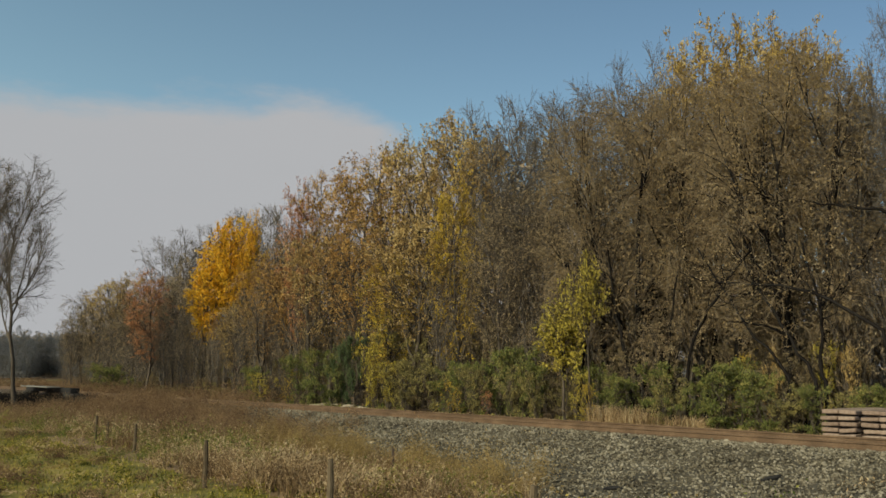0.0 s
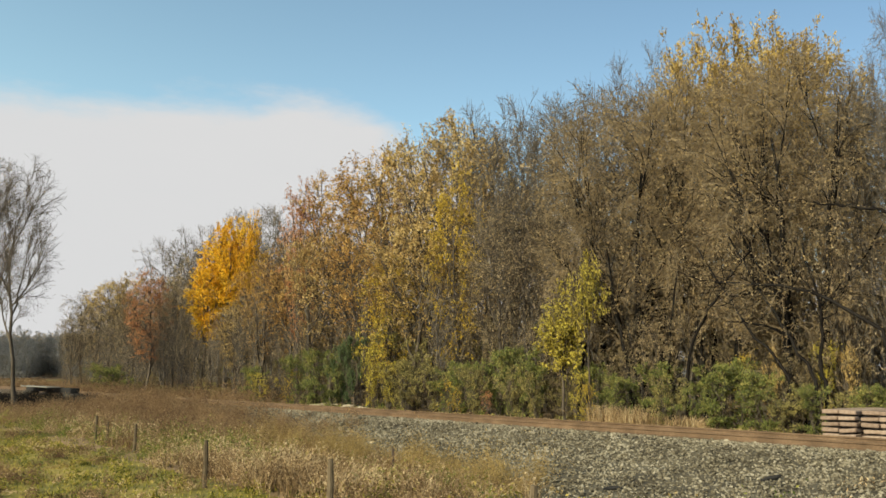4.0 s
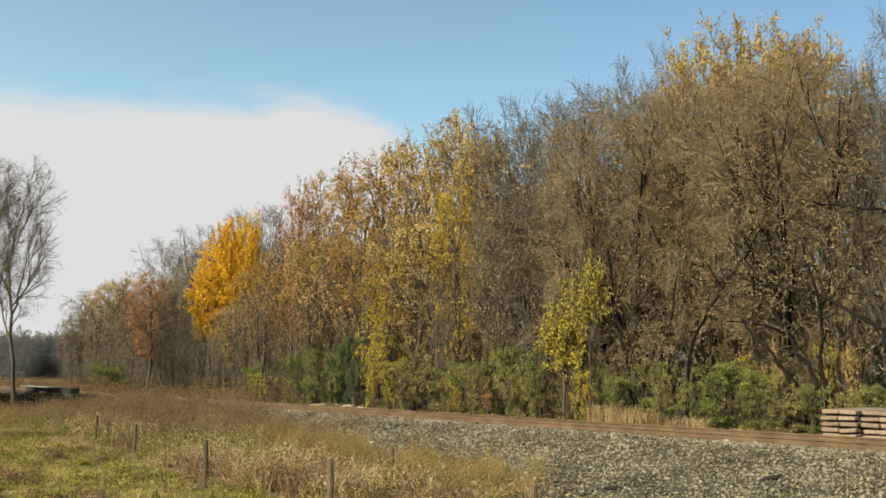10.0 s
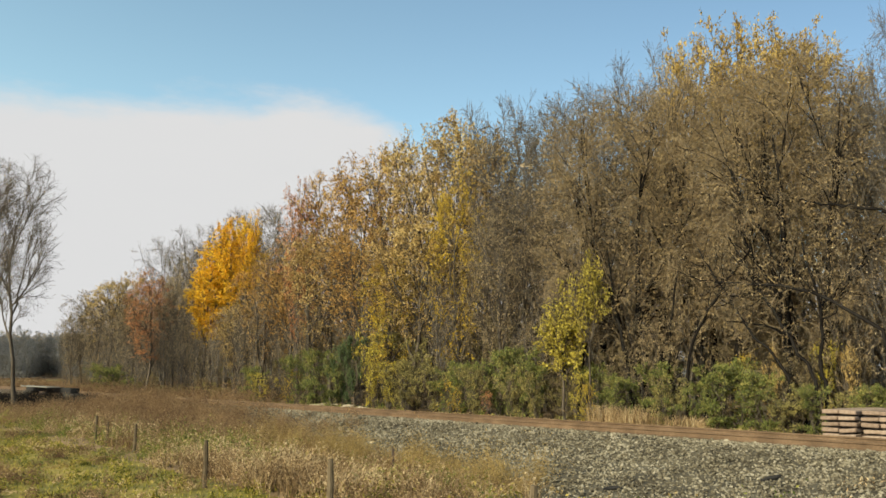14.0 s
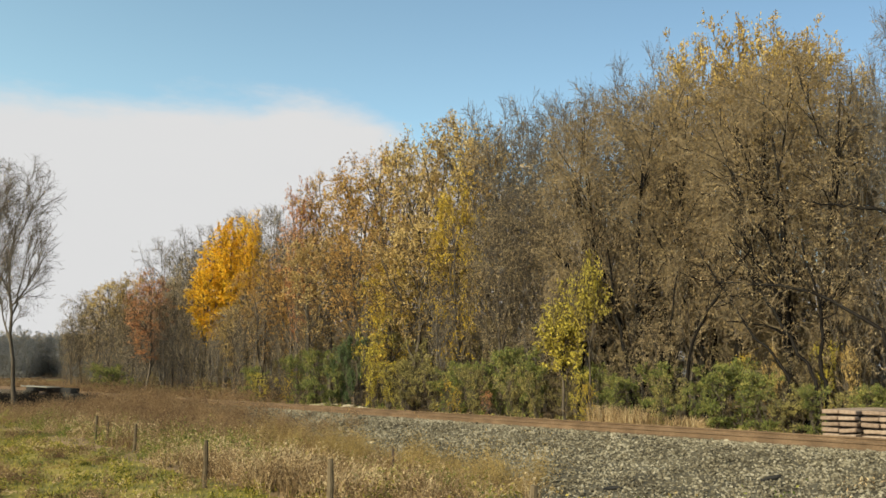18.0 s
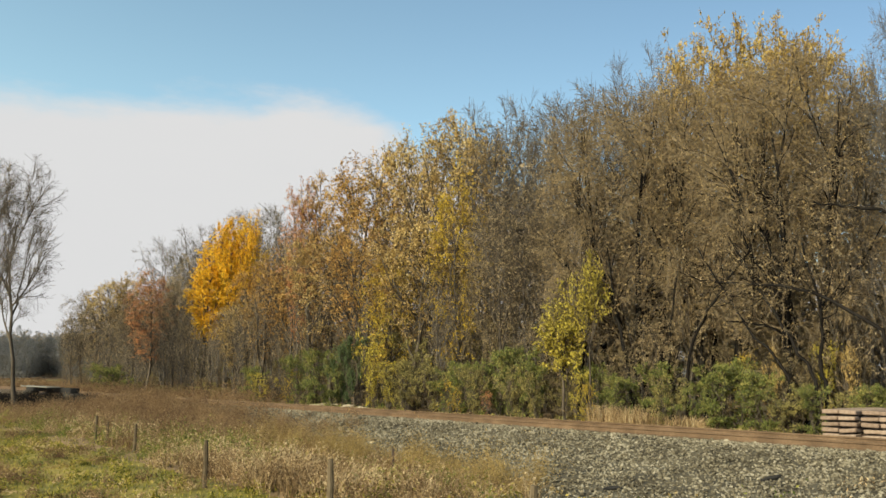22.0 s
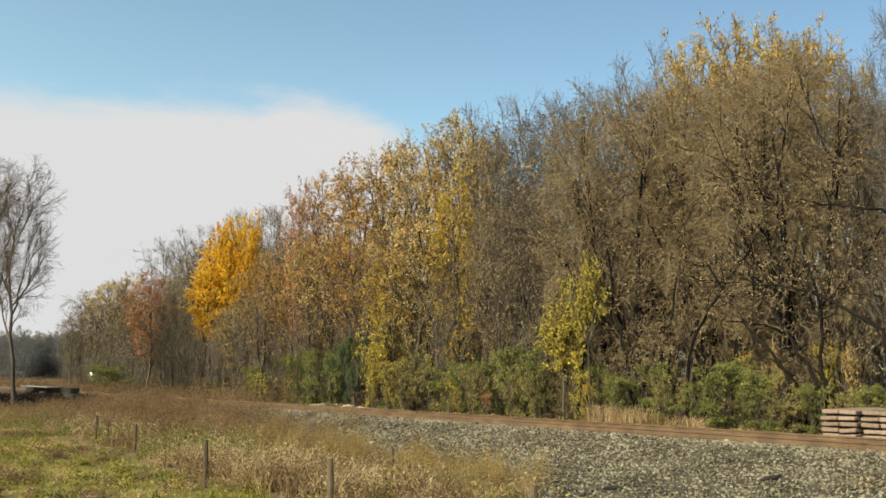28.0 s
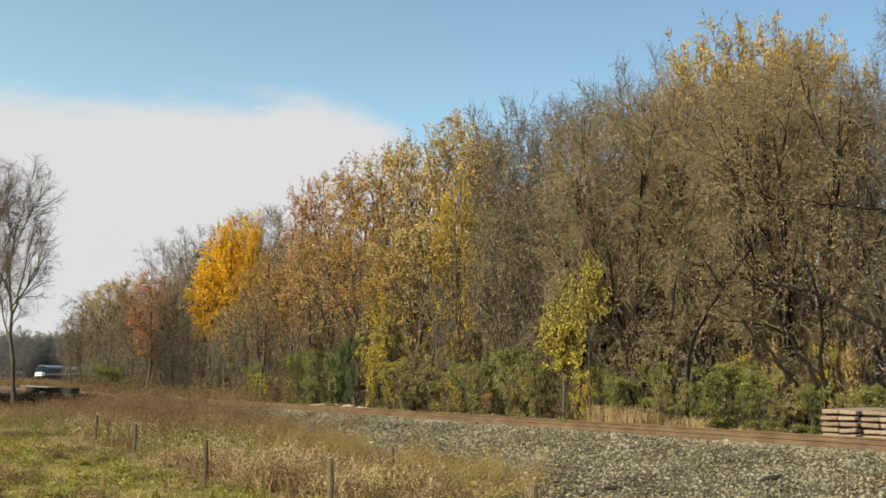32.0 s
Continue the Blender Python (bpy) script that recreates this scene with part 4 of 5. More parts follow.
bowed([(12.21, 27.40, 1.03), (12.17, 27.45, 2.10), (12.20, 27.42, 3.55), (11.93, 27.80, 6.01)], 0.07, 0.04, 6, "slender upright grey stem in the thicket")
bowed([(9.03, 31.88, 0.92), (9.29, 31.52, 2.99), (9.79, 30.81, 4.19), (10.16, 30.28, 4.96), (10.81, 29.37, 6.06)], 0.065, 0.035, 7, "dark stem leaning over the thicket")
bowed([(7.44, 33.77, 0.33), (7.34, 33.91, 1.98), (7.09, 34.26, 3.78), (6.77, 34.71, 5.44), (6.34, 35.31, 7.42)], 0.085, 0.04, 7, "slender dark stem leaning at the wood edge")
bowed([(5.79, 37.12, 0.19), (6.10, 36.69, 2.72), (6.44, 36.21, 5.11), (6.67, 35.88, 7.02)], 0.075, 0.035, 6, "dark upright stem behind yellow-green leaves")
bowed([(-0.57, 46.08, -0.17), (-0.67, 46.22, 2.98), (-0.81, 46.41, 6.07), (-1.41, 47.25, 10.00)], 0.08, 0.04, 7, "slender dark stem at the wood edge")
bowed([(8.73, 32.65, 0.16), (8.72, 32.66, 1.11), (8.69, 32.71, 2.61), (9.01, 32.25, 5.61)], 0.06, 0.03, 6, "thin dark stem at the wood edge")
bowed([(14.21, 24.59, 5.68), (13.56, 25.51, 6.57), (12.87, 26.47, 6.99), (12.21, 27.40, 7.33)], 0.065, 0.025, 8, "long dark branch reaching out sideways")
shrub("green", -9.03, 53.71, 3.24, 1.22)
shrub("green", -7.57, 52.15, 3.55, 1.39)
shrub("cedar", -5.25, 48.84, 4.10, 0.78)
shrub("cedar", -5.71, 50.08, 3.69, 0.67)
shrub("green", -6.41, 50.01, 2.73, 1.13)
shrub("green", 0.98, 40.97, 2.64, 1.09)
shrub("green", 2.23, 40.16, 3.15, 1.39)
shrub("green", 3.39, 39.00, 3.33, 1.25)
shrub("green", 3.94, 36.99, 2.58, 0.89)
shrub("olive", -0.41, 43.90, 2.97, 1.17)
shrub("olive", -1.91, 45.18, 2.70, 1.21)
shrub("green", -13.62, 59.96, 2.60, 1.20)
shrub("green", -31.73, 82.97, 2.70, 1.66)
shrub("green", 9.45, 29.55, 2.34, 1.02)
shrub("green", 10.26, 29.49, 2.63, 0.98)
shrub("green", 10.53, 28.17, 2.14, 0.90)
shrub("green", 8.79, 30.24, 1.89, 0.69)
shrub("olive", 10.97, 27.27, 1.72, 0.80)
shrub("green", 11.54, 26.70, 1.70, 0.71)
shrub("olive", 12.13, 26.11, 1.53, 0.70)
shrub("green", 12.80, 25.88, 1.78, 0.76)
shrub("green", 12.95, 25.04, 1.55, 0.67)
shrub("lime", -3.72, 48.17, 5.41, 0.84)
shrub("lime", -4.08, 47.65, 3.67, 0.70)
shrub("lime", -2.84, 45.73, 2.71, 0.61)
shrub("gold", 0.35, 40.64, 1.85, 0.49)
shrub("gold", 0.74, 39.97, 1.28, 0.38)
shrub("lime", 5.43, 34.57, 2.17, 0.60)
shrub("gold", 5.72, 33.88, 1.79, 0.50)
shrub("gold", -9.58, 53.92, 2.25, 0.66)
shrub("lime", -12.41, 58.07, 2.12, 0.77)
shrub("olive", -1.49, 45.95, 3.92, 1.23)
shrub("olive", -3.06, 48.94, 4.36, 1.17)
shrub("green", 7.14, 33.19, 2.09, 0.89)
shrub("olive", 8.22, 31.47, 1.99, 0.84)
shrub("rust", 1.98, 38.54, 1.31, 0.36)
shrub("green", 8.16, 32.85, 2.52, 1.10)
shrub("green", 6.41, 35.11, 2.55, 1.08)
shrub("brown", 4.91, 37.04, 2.10, 0.99)
shrub("gold", 10.59, 30.37, 3.08, 0.57)
shrub("oak", 11.27, 29.50, 3.05, 0.39)
shrub("lime", 12.79, 28.51, 3.21, 0.38)
shrub("oak", 13.25, 27.92, 3.00, 0.30)
shrub("brown", 11.58, 30.89, 2.96, 1.03)
shrub("brown", 12.57, 31.25, 3.38, 1.04)
shrub("brown", 12.64, 29.52, 3.12, 0.98)
shrub("brown", 13.36, 29.41, 2.92, 0.98)
shrub("brown", 11.26, 32.93, 3.23, 1.10)
shrub("brown", 11.76, 28.87, 2.52, 0.77)
shrub("brown", 13.72, 28.14, 2.88, 0.94)
shrub("brown", -37.48, 90.06, 2.91, 0.84)
shrub("green", -35.30, 87.58, 3.12, 0.93)
shrub("green", -32.52, 83.99, 2.96, 1.01)
shrub("brown", 6.86, 35.51, 3.53, 0.85)
shrub("brown", 6.97, 34.39, 3.03, 0.83)
shrub("brown", 1.97, 44.90, 5.11, 1.50)
shrub("brown", 3.59, 42.82, 4.97, 1.43)
shrub("olive", 1.60, 39.18, 2.30, 0.89)
shrub("olive", 2.99, 37.40, 2.39, 0.90)
shrub("olive", 3.96, 36.15, 2.10, 0.72)

# a continuous hem of thicket between the track and the trees
hem = np.random.default_rng(31)
s = -30.0
while s < 84:
    if -9 < s < -1 and hem.uniform() < 0.55:
        s += 1.2
        continue
    x, y = spot(s, -6.6 - abs(hem.normal()) * 1.2)
    shrub(("olive", "brown", "green", "brown", "brown", "brown")[hem.integers(0, 6)], x, y, hem.uniform(0.9, 2.4) if s > 0 else hem.uniform(0.7, 1.3), hem.uniform(0.8, 1.3))
    x, y = spot(s + 0.7, -10.5 - abs(hem.normal()) * 1.8)
    shrub(("brown", "olive", "brown", "brown")[hem.integers(0, 4)], x, y, hem.uniform(2.4, 5.0), hem.uniform(1.0, 1.6))
    s += hem.uniform(1.6, 2.7)
s = -30.0
while s < 104:
    for q in (17.0, 22.5, 28.0):
        x, y = spot(s + hem.normal(), -q + hem.normal() * 1.5)
        shrub("scrub", x, y, hem.uniform(4.0, 6.5), hem.uniform(2.0, 2.8))
    s += hem.uniform(2.6, 4.0)

# thin upright saplings between the thickets
for _i in range(90):
    x, y = spot(hem.uniform(-16, 80), -hem.uniform(7.0, 13.0))
    plant("grey", x, y, hem.uniform(4.5, 8.5), hem.uniform(0.7, 1.2), label="thin grey sapling in the undergrowth of the wood")
for _i in range(7):
    x, y = spot(hem.uniform(-12, 2), -hem.uniform(6.6, 10.0))
    plant("deep", x, y, hem.uniform(4.0, 7.5), hem.uniform(0.6, 1.0), label="thin brown sapling in the undergrowth of the wood")

for _i in range(40):
    x, y = spot(hem.uniform(14, 90), -hem.uniform(6.4, 8.2))
    plant("grey", x, y, hem.uniform(5.0, 9.0), hem.uniform(0.5, 0.9), label="thin pale sapling at the hem of the wood")

# ---------------- the bare trees on the field side, and the far woods ----------------
def lone_tree(x, y, H, W, seed, words, kind="bare", leaf_n=500, lean=0.0):
    rng = np.random.default_rng(seed)
    trunk, crown = crown_tree(rng, H, W, kind, M_BARK, 0.36, wide=0.5, leaders=12, boughs=7, tips=720, twigs=4, twig_len=0.7, leaf_n=leaf_n, leaf_size=0.14, trunk_r=0.17, twig_r=0.008, rough=0.2)
    ob = tagged(new("bare_tree"), words, "tree", "bare trees by the field")
    m = Matrix.Translation((x, y, ground_at(x, y) - 0.05)) @ Matrix.Rotation(radians(lean), 4, "Y")
    ob.matrix_basis = m
    child("trunk", trunk, ob)
    child("crown", crown, ob)
    SWAYING.append((ob, m, 0.12))


lone_tree(-31.35, 63.00, 18.78, 2.77, 403, "tall slender bare tree with fine upright branches", "bare", 300, -2.2)
lone_tree(-35.88, 66.00, 19.86, 2.82, 402, "tall bare tree with a few brown leaves", "oak", 900, -1.0)


def far_woods(x0, x1, step, y0, slope, tall):
    """Woods on the horizon: many trees too far to tell apart."""
    rng = np.random.default_rng(55)
    shapes = [crown_tree(rng, 20, 6.0, k, M_BARK_GREY, 0.08, leaders=7, boughs=4, tips=170, twigs=1, twig_len=1.8, leaf_n=2500, leaf_size=0.45, trunk_r=0.2, twig_r=0.03, low=0.7) for k in ("far", "far", "far")]
    for j, (trunk, crown) in enumerate(shapes):
        for src, mat in ((trunk, M_BARK_GREY), (crown, M_LEAF[("far", "far", "brown")[j]])):
            V = np.empty(len(src.vertices) * 3, np.float32)
            src.vertices.foreach_get("co", V)
            V = V.reshape(-1, 3)
            F = np.empty(len(src.loops), np.int32)
            src.loops.foreach_get("vertex_index", F)
            F = F.reshape(-1, 4)
            if src is crown:
                low = np.random.default_rng(640 + j)
                P = low.normal(size=(900, 3)) * 3.4
                P[:, 2] = low.uniform(0.2, 12, 900)
                V, F = merge([(V, F), leaves(low, P, 0.6)])
            pieces = []
            pick = np.random.default_rng(600 + j)
            for i in range(int((x1 - x0) / step)):
                x = x0 + step * i + pick.normal() * 4 + j * 4
                y = y0 + pick.normal() * 14 + j * 14 + slope * (x - x0)
                h = pick.uniform(0.85, 1.12) * tall
                c, si = math.cos(i * 1.7), math.sin(i * 1.7)
                W = V * np.array([1.3, 1.3, h])
                pieces.append((np.stack([W[:, 0] * c - W[:, 1] * si + x, W[:, 0] * si + W[:, 1] * c + y, W[:, 2] - 1.2], 1), F))
            ob = new("far_wood", mesh_of("far_wood", *merge(pieces), mat))
            tagged(ob, "grey-brown woods on the horizon beyond the bend", "woods", kind="stuff")


far_woods(-252, -178, 2.4, 440, 0.0, 1.12)
far_woods(-340, -255, 12.0, 440, 0.0, 1.12)
far_woods(-175, -60, 12.0, 440, 0.0, 1.12)
far_woods(-70, 190, 13.0, 190, -0.55, 0.62)

# ---------------- grasses and weeds ----------------
def blades(rng, X, Y, Z, height, width, lean, seg_tip=0.0):
    """Thin upright blades, each a bent strip of two pieces."""
    n = len(X)
    a = rng.uniform(0, 6.28, n)
    w = np.stack([np.cos(a), np.sin(a), np.zeros(n)], 1) * (width * rng.uniform(0.6, 1.4, n))[:, None] * 0.5
    b = rng.uniform(0, 6.28, n)
    d = np.stack([np.cos(b), np.sin(b), np.zeros(n)], 1) * (lean * rng.uniform(0.2, 1.2, n) * height)[:, None]
    base = np.stack([X, Y, Z], 1)
    up = np.zeros((n, 3))
    up[:, 2] = height
    V = np.stack([base - w, base + w, base + d * 0.35 + up * 0.6 + w * 0.8, base + d * 0.35 + up * 0.6 - w * 0.8, base + d + up + w * 0.15, base + d + up - w * 0.15], 1)
    i = np.arange(n)[:, None] * 6
    F = np.concatenate([i + np.array([[0, 1, 2, 3]]), i + np.array([[3, 2, 4, 5]])], 0)
    return V.reshape(-1, 3), F


def scatter(rng, n, s0, s1, p0, p1, clump=0.0, clumps=60):
    if clump:
        cs, cp = rng.uniform(s0, s1, clumps), rng.uniform(p0, p1, clumps)
        i = rng.integers(0, clumps, n)
        s, p = cs[i] + rng.normal(size=n) * clump, cp[i] + rng.normal(size=n) * clump
    else:
        s, p = rng.uniform(s0, s1, n), rng.uniform(p0, p1, n)
    X = -math.sin(HEAD) * s - math.cos(HEAD) * p
    Y = FOOT + math.cos(HEAD) * s - math.sin(HEAD) * p
    return X, Y, ground_height(X, Y) - 0.04


def sward(name, seed, n, area, height, width, lean, mat, label, clump=0.0, clumps=60, heads=0, head_size=0.06):
    """A stand of blades, if wanted with seed heads on top, as one uncountable mass."""
    rng = np.random.default_rng(seed)
    X, Y, Z = scatter(rng, n, *area, clump, clumps)
    h = rng.uniform(height[0], height[1], n)
    pieces = [blades(rng, X, Y, Z, h, width, lean)]
    if heads:
        i = rng.integers(0, n, heads)
        P = np.stack([X[i], Y[i], Z[i] + h[i] * rng.uniform(0.2, 1.02, heads)], 1) + rng.normal(size=(heads, 3)) * 0.05
        pieces.append(leaves(rng, P, head_size, -0.6, 0.5))
    ob = new(name, mesh_of(name, *merge(pieces), mat))
    tagged(ob, label, "grass", kind="stuff")


def clumps(name, seed, n, area, height, radius, per, size, mat, label, slim=0.5, group_size=0.0, groups=40):
    """Bushy weeds: n uneven mounds of small leaves, as one uncountable mass."""
    rng = np.random.default_rng(seed)
    X, Y, Z = scatter(rng, n, *area, group_size, groups)
    h = rng.uniform(height[0], height[1], n)
    r = rng.uniform(radius[0], radius[1], n)
    i = np.repeat(np.arange(n), per)
    d = unit(rng.normal(size=(n * per, 3)))
    d[:, 2] = np.abs(d[:, 2])
    a = np.arctan2(d[:, 1], d[:, 0])
    lobes = 1 + 0.3 * np.sin(a * 3 + i * 1.3) + 0.2 * np.sin(a * 5 + i * 2.1)
    k = rng.uniform(0.25, 1.0, n * per) ** 0.5 * lobes
    P = np.stack([X[i] + d[:, 0] * k * r[i], Y[i] + d[:, 1] * k * r[i], Z[i] + 0.02 + d[:, 2] * k * h[i] * rng.uniform(0.85, 1.2, n * per)], 1)
    ob = new(name, mesh_of(name, *leaves(rng, P, size, -0.5, slim), mat))
    tagged(ob, label, "weeds", kind="stuff")


sward("meadow_grass", 1, 42000, (-14, 40, 9.2, 28), (0.04, 0.12), 0.022, 0.7, M_GRASS, "short green and yellowed meadow grass")
clumps("meadow_tufts", 2, 460, (-12, 38, 9.5, 28), (0.14, 0.46), (0.15, 0.42), 90, 0.085, M_GRASS, "low cushions of coarse green grass", 0.3)
clumps("meadow_tufts", 40, 330, (-12, 34, 9.6, 24), (0.10, 0.26), (0.15, 0.45), 80, 0.07, M_WEED, "dark dead tufts in the meadow grass", 0.3, 0.5, 60)
clumps("meadow_tufts", 41, 220, (-12, 34, 9.6, 24), (0.14, 0.34), (0.2, 0.45), 90, 0.07, M_LEAF["green"], "dark green tufts in the meadow grass", 0.3, 0.5, 50)
clumps("withered_weeds", 52, 30, (-6, 16, 10.6, 14.5), (0.2, 0.5), (0.2, 0.4), 160, 0.06, M_WEED, "reddish brown withered clumps standing in the meadow", 0.3, 0.5, 22)
clumps("pale_weeds", 53, 60, (-4, 26, 6.90, 9.30), (0.25, 0.5), (0.2, 0.4), 200, 0.055, M_DRY, "pinkish dry clumps at the edge of the meadow", 0.3, 0.5, 26)
clumps("meadow_straw", 3, 340, (-12, 34, 10.6, 26), (0.10, 0.26), (0.15, 0.4), 50, 0.09, M_DRY, "dead straw-coloured grass among the meadow grass", 0.25)
sward("tall_dry_grass", 4, 1500, (-13, 1, 7.87, 10.35), (0.3, 0.75), 0.014, 0.7, M_DRY, "tall dry grass with pale seed heads along the fence", 0.4, 80, 9000, 0.05)
sward("tussocks", 34, 3400, (-13, -2.5, 7.74, 10.60), (0.25, 0.75), 0.018, 0.95, M_DRY, "tussocks of pale dry grass along the fence", 0.09, 70, 6000, 0.05)
sward("tussocks", 35, 800, (0, 20, 6.90, 9.30), (0.2, 0.6), 0.018, 0.95, M_DRY, "tussocks of pale dry grass along the fence", 0.09, 36, 900, 0.08)
clumps("dry_weeds", 14, 46, (-13.5, 2, 7.74, 10.66), (0.35, 0.9), (0.3, 0.6), 460, 0.06, M_DRY, "bushy pale dry weeds along the fence", 0.4)
clumps("withered_weeds", 24, 100, (-13, 0, 7.50, 10.47), (0.3, 0.75), (0.2, 0.5), 130, 0.075, M_WEED, "brown withered weeds among the dry grass", 0.3)
clumps("fence_weeds", 25, 190, (-3, 30, 7.31, 9.30), (0.3, 0.8), (0.25, 0.55), 90, 0.08, M_FORB, "green weeds round the old fence posts", 0.4, 0.5, 22)
clumps("fence_weeds", 26, 40, (-3, 24, 7.93, 9.30), (0.3, 0.85), (0.2, 0.5), 80, 0.08, M_DRY, "pale dry weeds round the old fence posts", 0.4)
clumps("forbs", 27, 90, (-19, -9, 7.99, 10.72), (0.25, 0.5), (0.2, 0.5), 90, 0.075, M_GRASS, "green forbs below the ballast bank", 0.45)
sward("straw_grass", 28, 1500, (-5.3, -2.5, -5.9, -4.9), (0.4, 0.95), 0.014, 0.5, M_DRY, "pale straw-coloured tall grass by the track")
sward("straw_grass", 29, 700, (-7.6, -5.9, -5.9, -5.0), (0.3, 0.65), 0.014, 0.5, M_DRY, "pale straw-coloured tall grass by the track")
clumps("bank_weeds", 30, 340, (88, 270, 2.4, 6.5), (0.5, 1.0), (0.8, 1.7), 60, 0.25, M_WEED, "brown dead weeds beside the far bend", 0.35)
clumps("brown_weeds", 32, 650, (100, 330, -45.0, -3.5), (0.5, 1.1), (1.0, 2.2), 70, 0.3, M_WEED, "brown dead weeds inside the far bend", 0.35)
clumps("brown_weeds", 36, 200, (20, 40, 6.90, 9.30), (0.4, 0.9), (0.4, 1.0), 90, 0.1, M_WEED, "dark brown weeds beyond the meadow", 0.35)
clumps("brown_weeds", 31, 400, (62, 105, 7.0, 20.0), (0.5, 1.1), (0.6, 1.4), 80, 0.14, M_WEED, "brown dead weeds round the bare trees", 0.35)
clumps("green_weeds", 5, 330, (-20, 30, 6.90, 9.30), (0.25, 0.65), (0.2, 0.5), 90, 0.085, M_FORB, "green weeds growing through the dry grass", 0.4, 0.45, 40)
clumps("yellowed_weeds", 6, 150, (-11.5, 3, 5.40, 7.62), (0.4, 1.0), (0.25, 0.5), 330, 0.05, M_ROD, "bushy yellowed weeds at the foot of the bank", 0.3, 0.35, 26)
clumps("withered_weeds", 46, 46, (-2.5, 6, 4.2, 7.6), (0.6, 1.15), (0.25, 0.5), 260, 0.055, M_WEED, "reddish brown weeds at the foot of the bank", 0.3, 0.35, 14)
clumps("brown_weeds", 7, 520, (3, 35, 2.6, 8.4), (0.4, 1.15), (0.35, 0.8), 150, 0.07, M_WEED, "dense brown dead weeds on the bank beside the track", 0.35, 0.7, 90)
clumps("brown_weeds", 42, 170, (3, 35, 2.6, 8.4), (0.3, 0.8), (0.4, 0.8), 130, 0.07, M_WEED, "dense brown dead weeds on the bank beside the track", 0.35)
clumps("brown_weeds", 45, 190, (22, 35, 1.5, 4.6), (0.6, 1.1), (0.4, 0.8), 130, 0.08, M_WEED, "brown dead weeds crowding the track", 0.35, 0.8, 40)
clumps("brown_weeds", 50, 190, (12, 28, 1.3, 4.0), (0.5, 0.95), (0.35, 0.7), 150, 0.07, M_WEED, "brown dead weeds crowding the track", 0.35)
clumps("verge_weeds", 43, 300, (26, 92, -6.6, -3.6), (0.8, 1.5), (0.6, 1.2), 110, 0.12, M_WEED, "brown dead weeds between the track and the wood", 0.35)
clumps("pale_weeds", 44, 26, (8, 40, 6.90, 9.30), (0.5, 0.95), (0.25, 0.5), 110, 0.1, M_DRY, "pale seeding weeds among the brown ones", 0.4)
sward("weed_stalks", 17, 2600, (3, 35, 2.6, 8.4), (0.4, 1.0), 0.014, 0.8, M_WEED, "thin brown weed stalks on the bank beside the track")
clumps("brown_weeds", 8, 500, (48, 190, 7.0, 26.0), (0.4, 0.9), (0.5, 1.4), 60, 0.16, M_WEED, "brown dead weeds on the far bank", 0.35)
clumps("marsh_weeds", 54, 520, (180, 400, -80.0, -28.0), (0.25, 0.5), (2.0, 4.0), 70, 0.45, M_WEED, "brown dead weeds on the low ground before the far woods", 0.35)
clumps("marsh_weeds", 18, 420, (76, 260, 3.0, 30.0), (0.4, 0.9), (0.8, 2.0), 60, 0.25, M_WEED, "brown dead weeds round the far bend", 0.35)
clumps("pale_weeds", 9, 30, (-1, 22, 6.90, 9.30), (0.25, 0.6), (0.2, 0.45), 60, 0.085, M_DRY, "pale seeding weeds along the old fence", 0.4)
sward("weed_stalks", 19, 900, (-8, 30, 6.90, 9.30), (0.5, 0.95), 0.014, 0.3, M_DRY, "pale weed stalks with seed heads by the fence", 0.3, 50, 1800, 0.09)
sward("verge_grass", 10, 14000, (-34, 70, -6.2, -4.0), (0.08, 0.30), 0.018, 0.5, M_DRY, "dry grass along the far side of the track", 0.5, 170)
clumps("verge_weeds", 12, 260, (-34, 80, -7.2, -5.4), (0.15, 0.55), (0.25, 0.6), 70, 0.09, M_FORB, "green weeds along the far side of the track", 0.4)
# near-black clumps added to stand for the shade in the gully
clumps("dark_brush", 47, 520, (35, 64, 1.6, 10.0), (0.35, 0.75), (0.4, 0.9), 130, 0.1, M_BARK_SHADED, "brush in the gully below the bridge, coloured near-black as its shade", 0.3)
clumps("withered_weeds", 48, 130, (3, 36, 6.90, 9.30), (0.25, 0.75), (0.2, 0.45), 150, 0.065, M_WEED, "brown withered weeds round the old fence posts", 0.3, 0.4, 34)
clumps("yellowed_weeds", 49, 90, (0, 30, 11.5, 18.0), (0.15, 0.40), (0.2, 0.5), 120, 0.06, M_ROD, "yellowed weeds at the edge of the meadow", 0.3, 0.5, 30)
clumps("bank_weeds", 13, 26, (-24, -17, 2.8, 6.5), (0.15, 0.4), (0.2, 0.45), 90, 0.07, M_DRY, "thin dry weeds growing on the ballast bank", 0.3)
clumps("bank_weeds", 15, 60, (-20, -9, 6.20, 8.55), (0.12, 0.3), (0.15, 0.4), 70, 0.065, M_ROD, "low yellowed weeds at the foot of the ballast", 0.35)

clumps("green_weeds", 501, 9, (1.6, 3.4, 6.11, 7.12), (0.39, 0.65), (0.2, 0.45), 120, 0.09, M_FORB, "patch of green leafy weeds by the fence", 0.4)
clumps("green_weeds", 502, 10, (0.41, 2.21, 8.70, 9.37), (0.27, 0.45), (0.2, 0.45), 110, 0.09, M_FORB, "patch of green leafy weeds by the fence", 0.4)
clumps("green_weeds", 503, 6, (2.43, 3.63, 8.20, 8.64), (0.36, 0.60), (0.2, 0.45), 110, 0.09, M_FORB, "patch of green leafy weeds by the fence", 0.4)
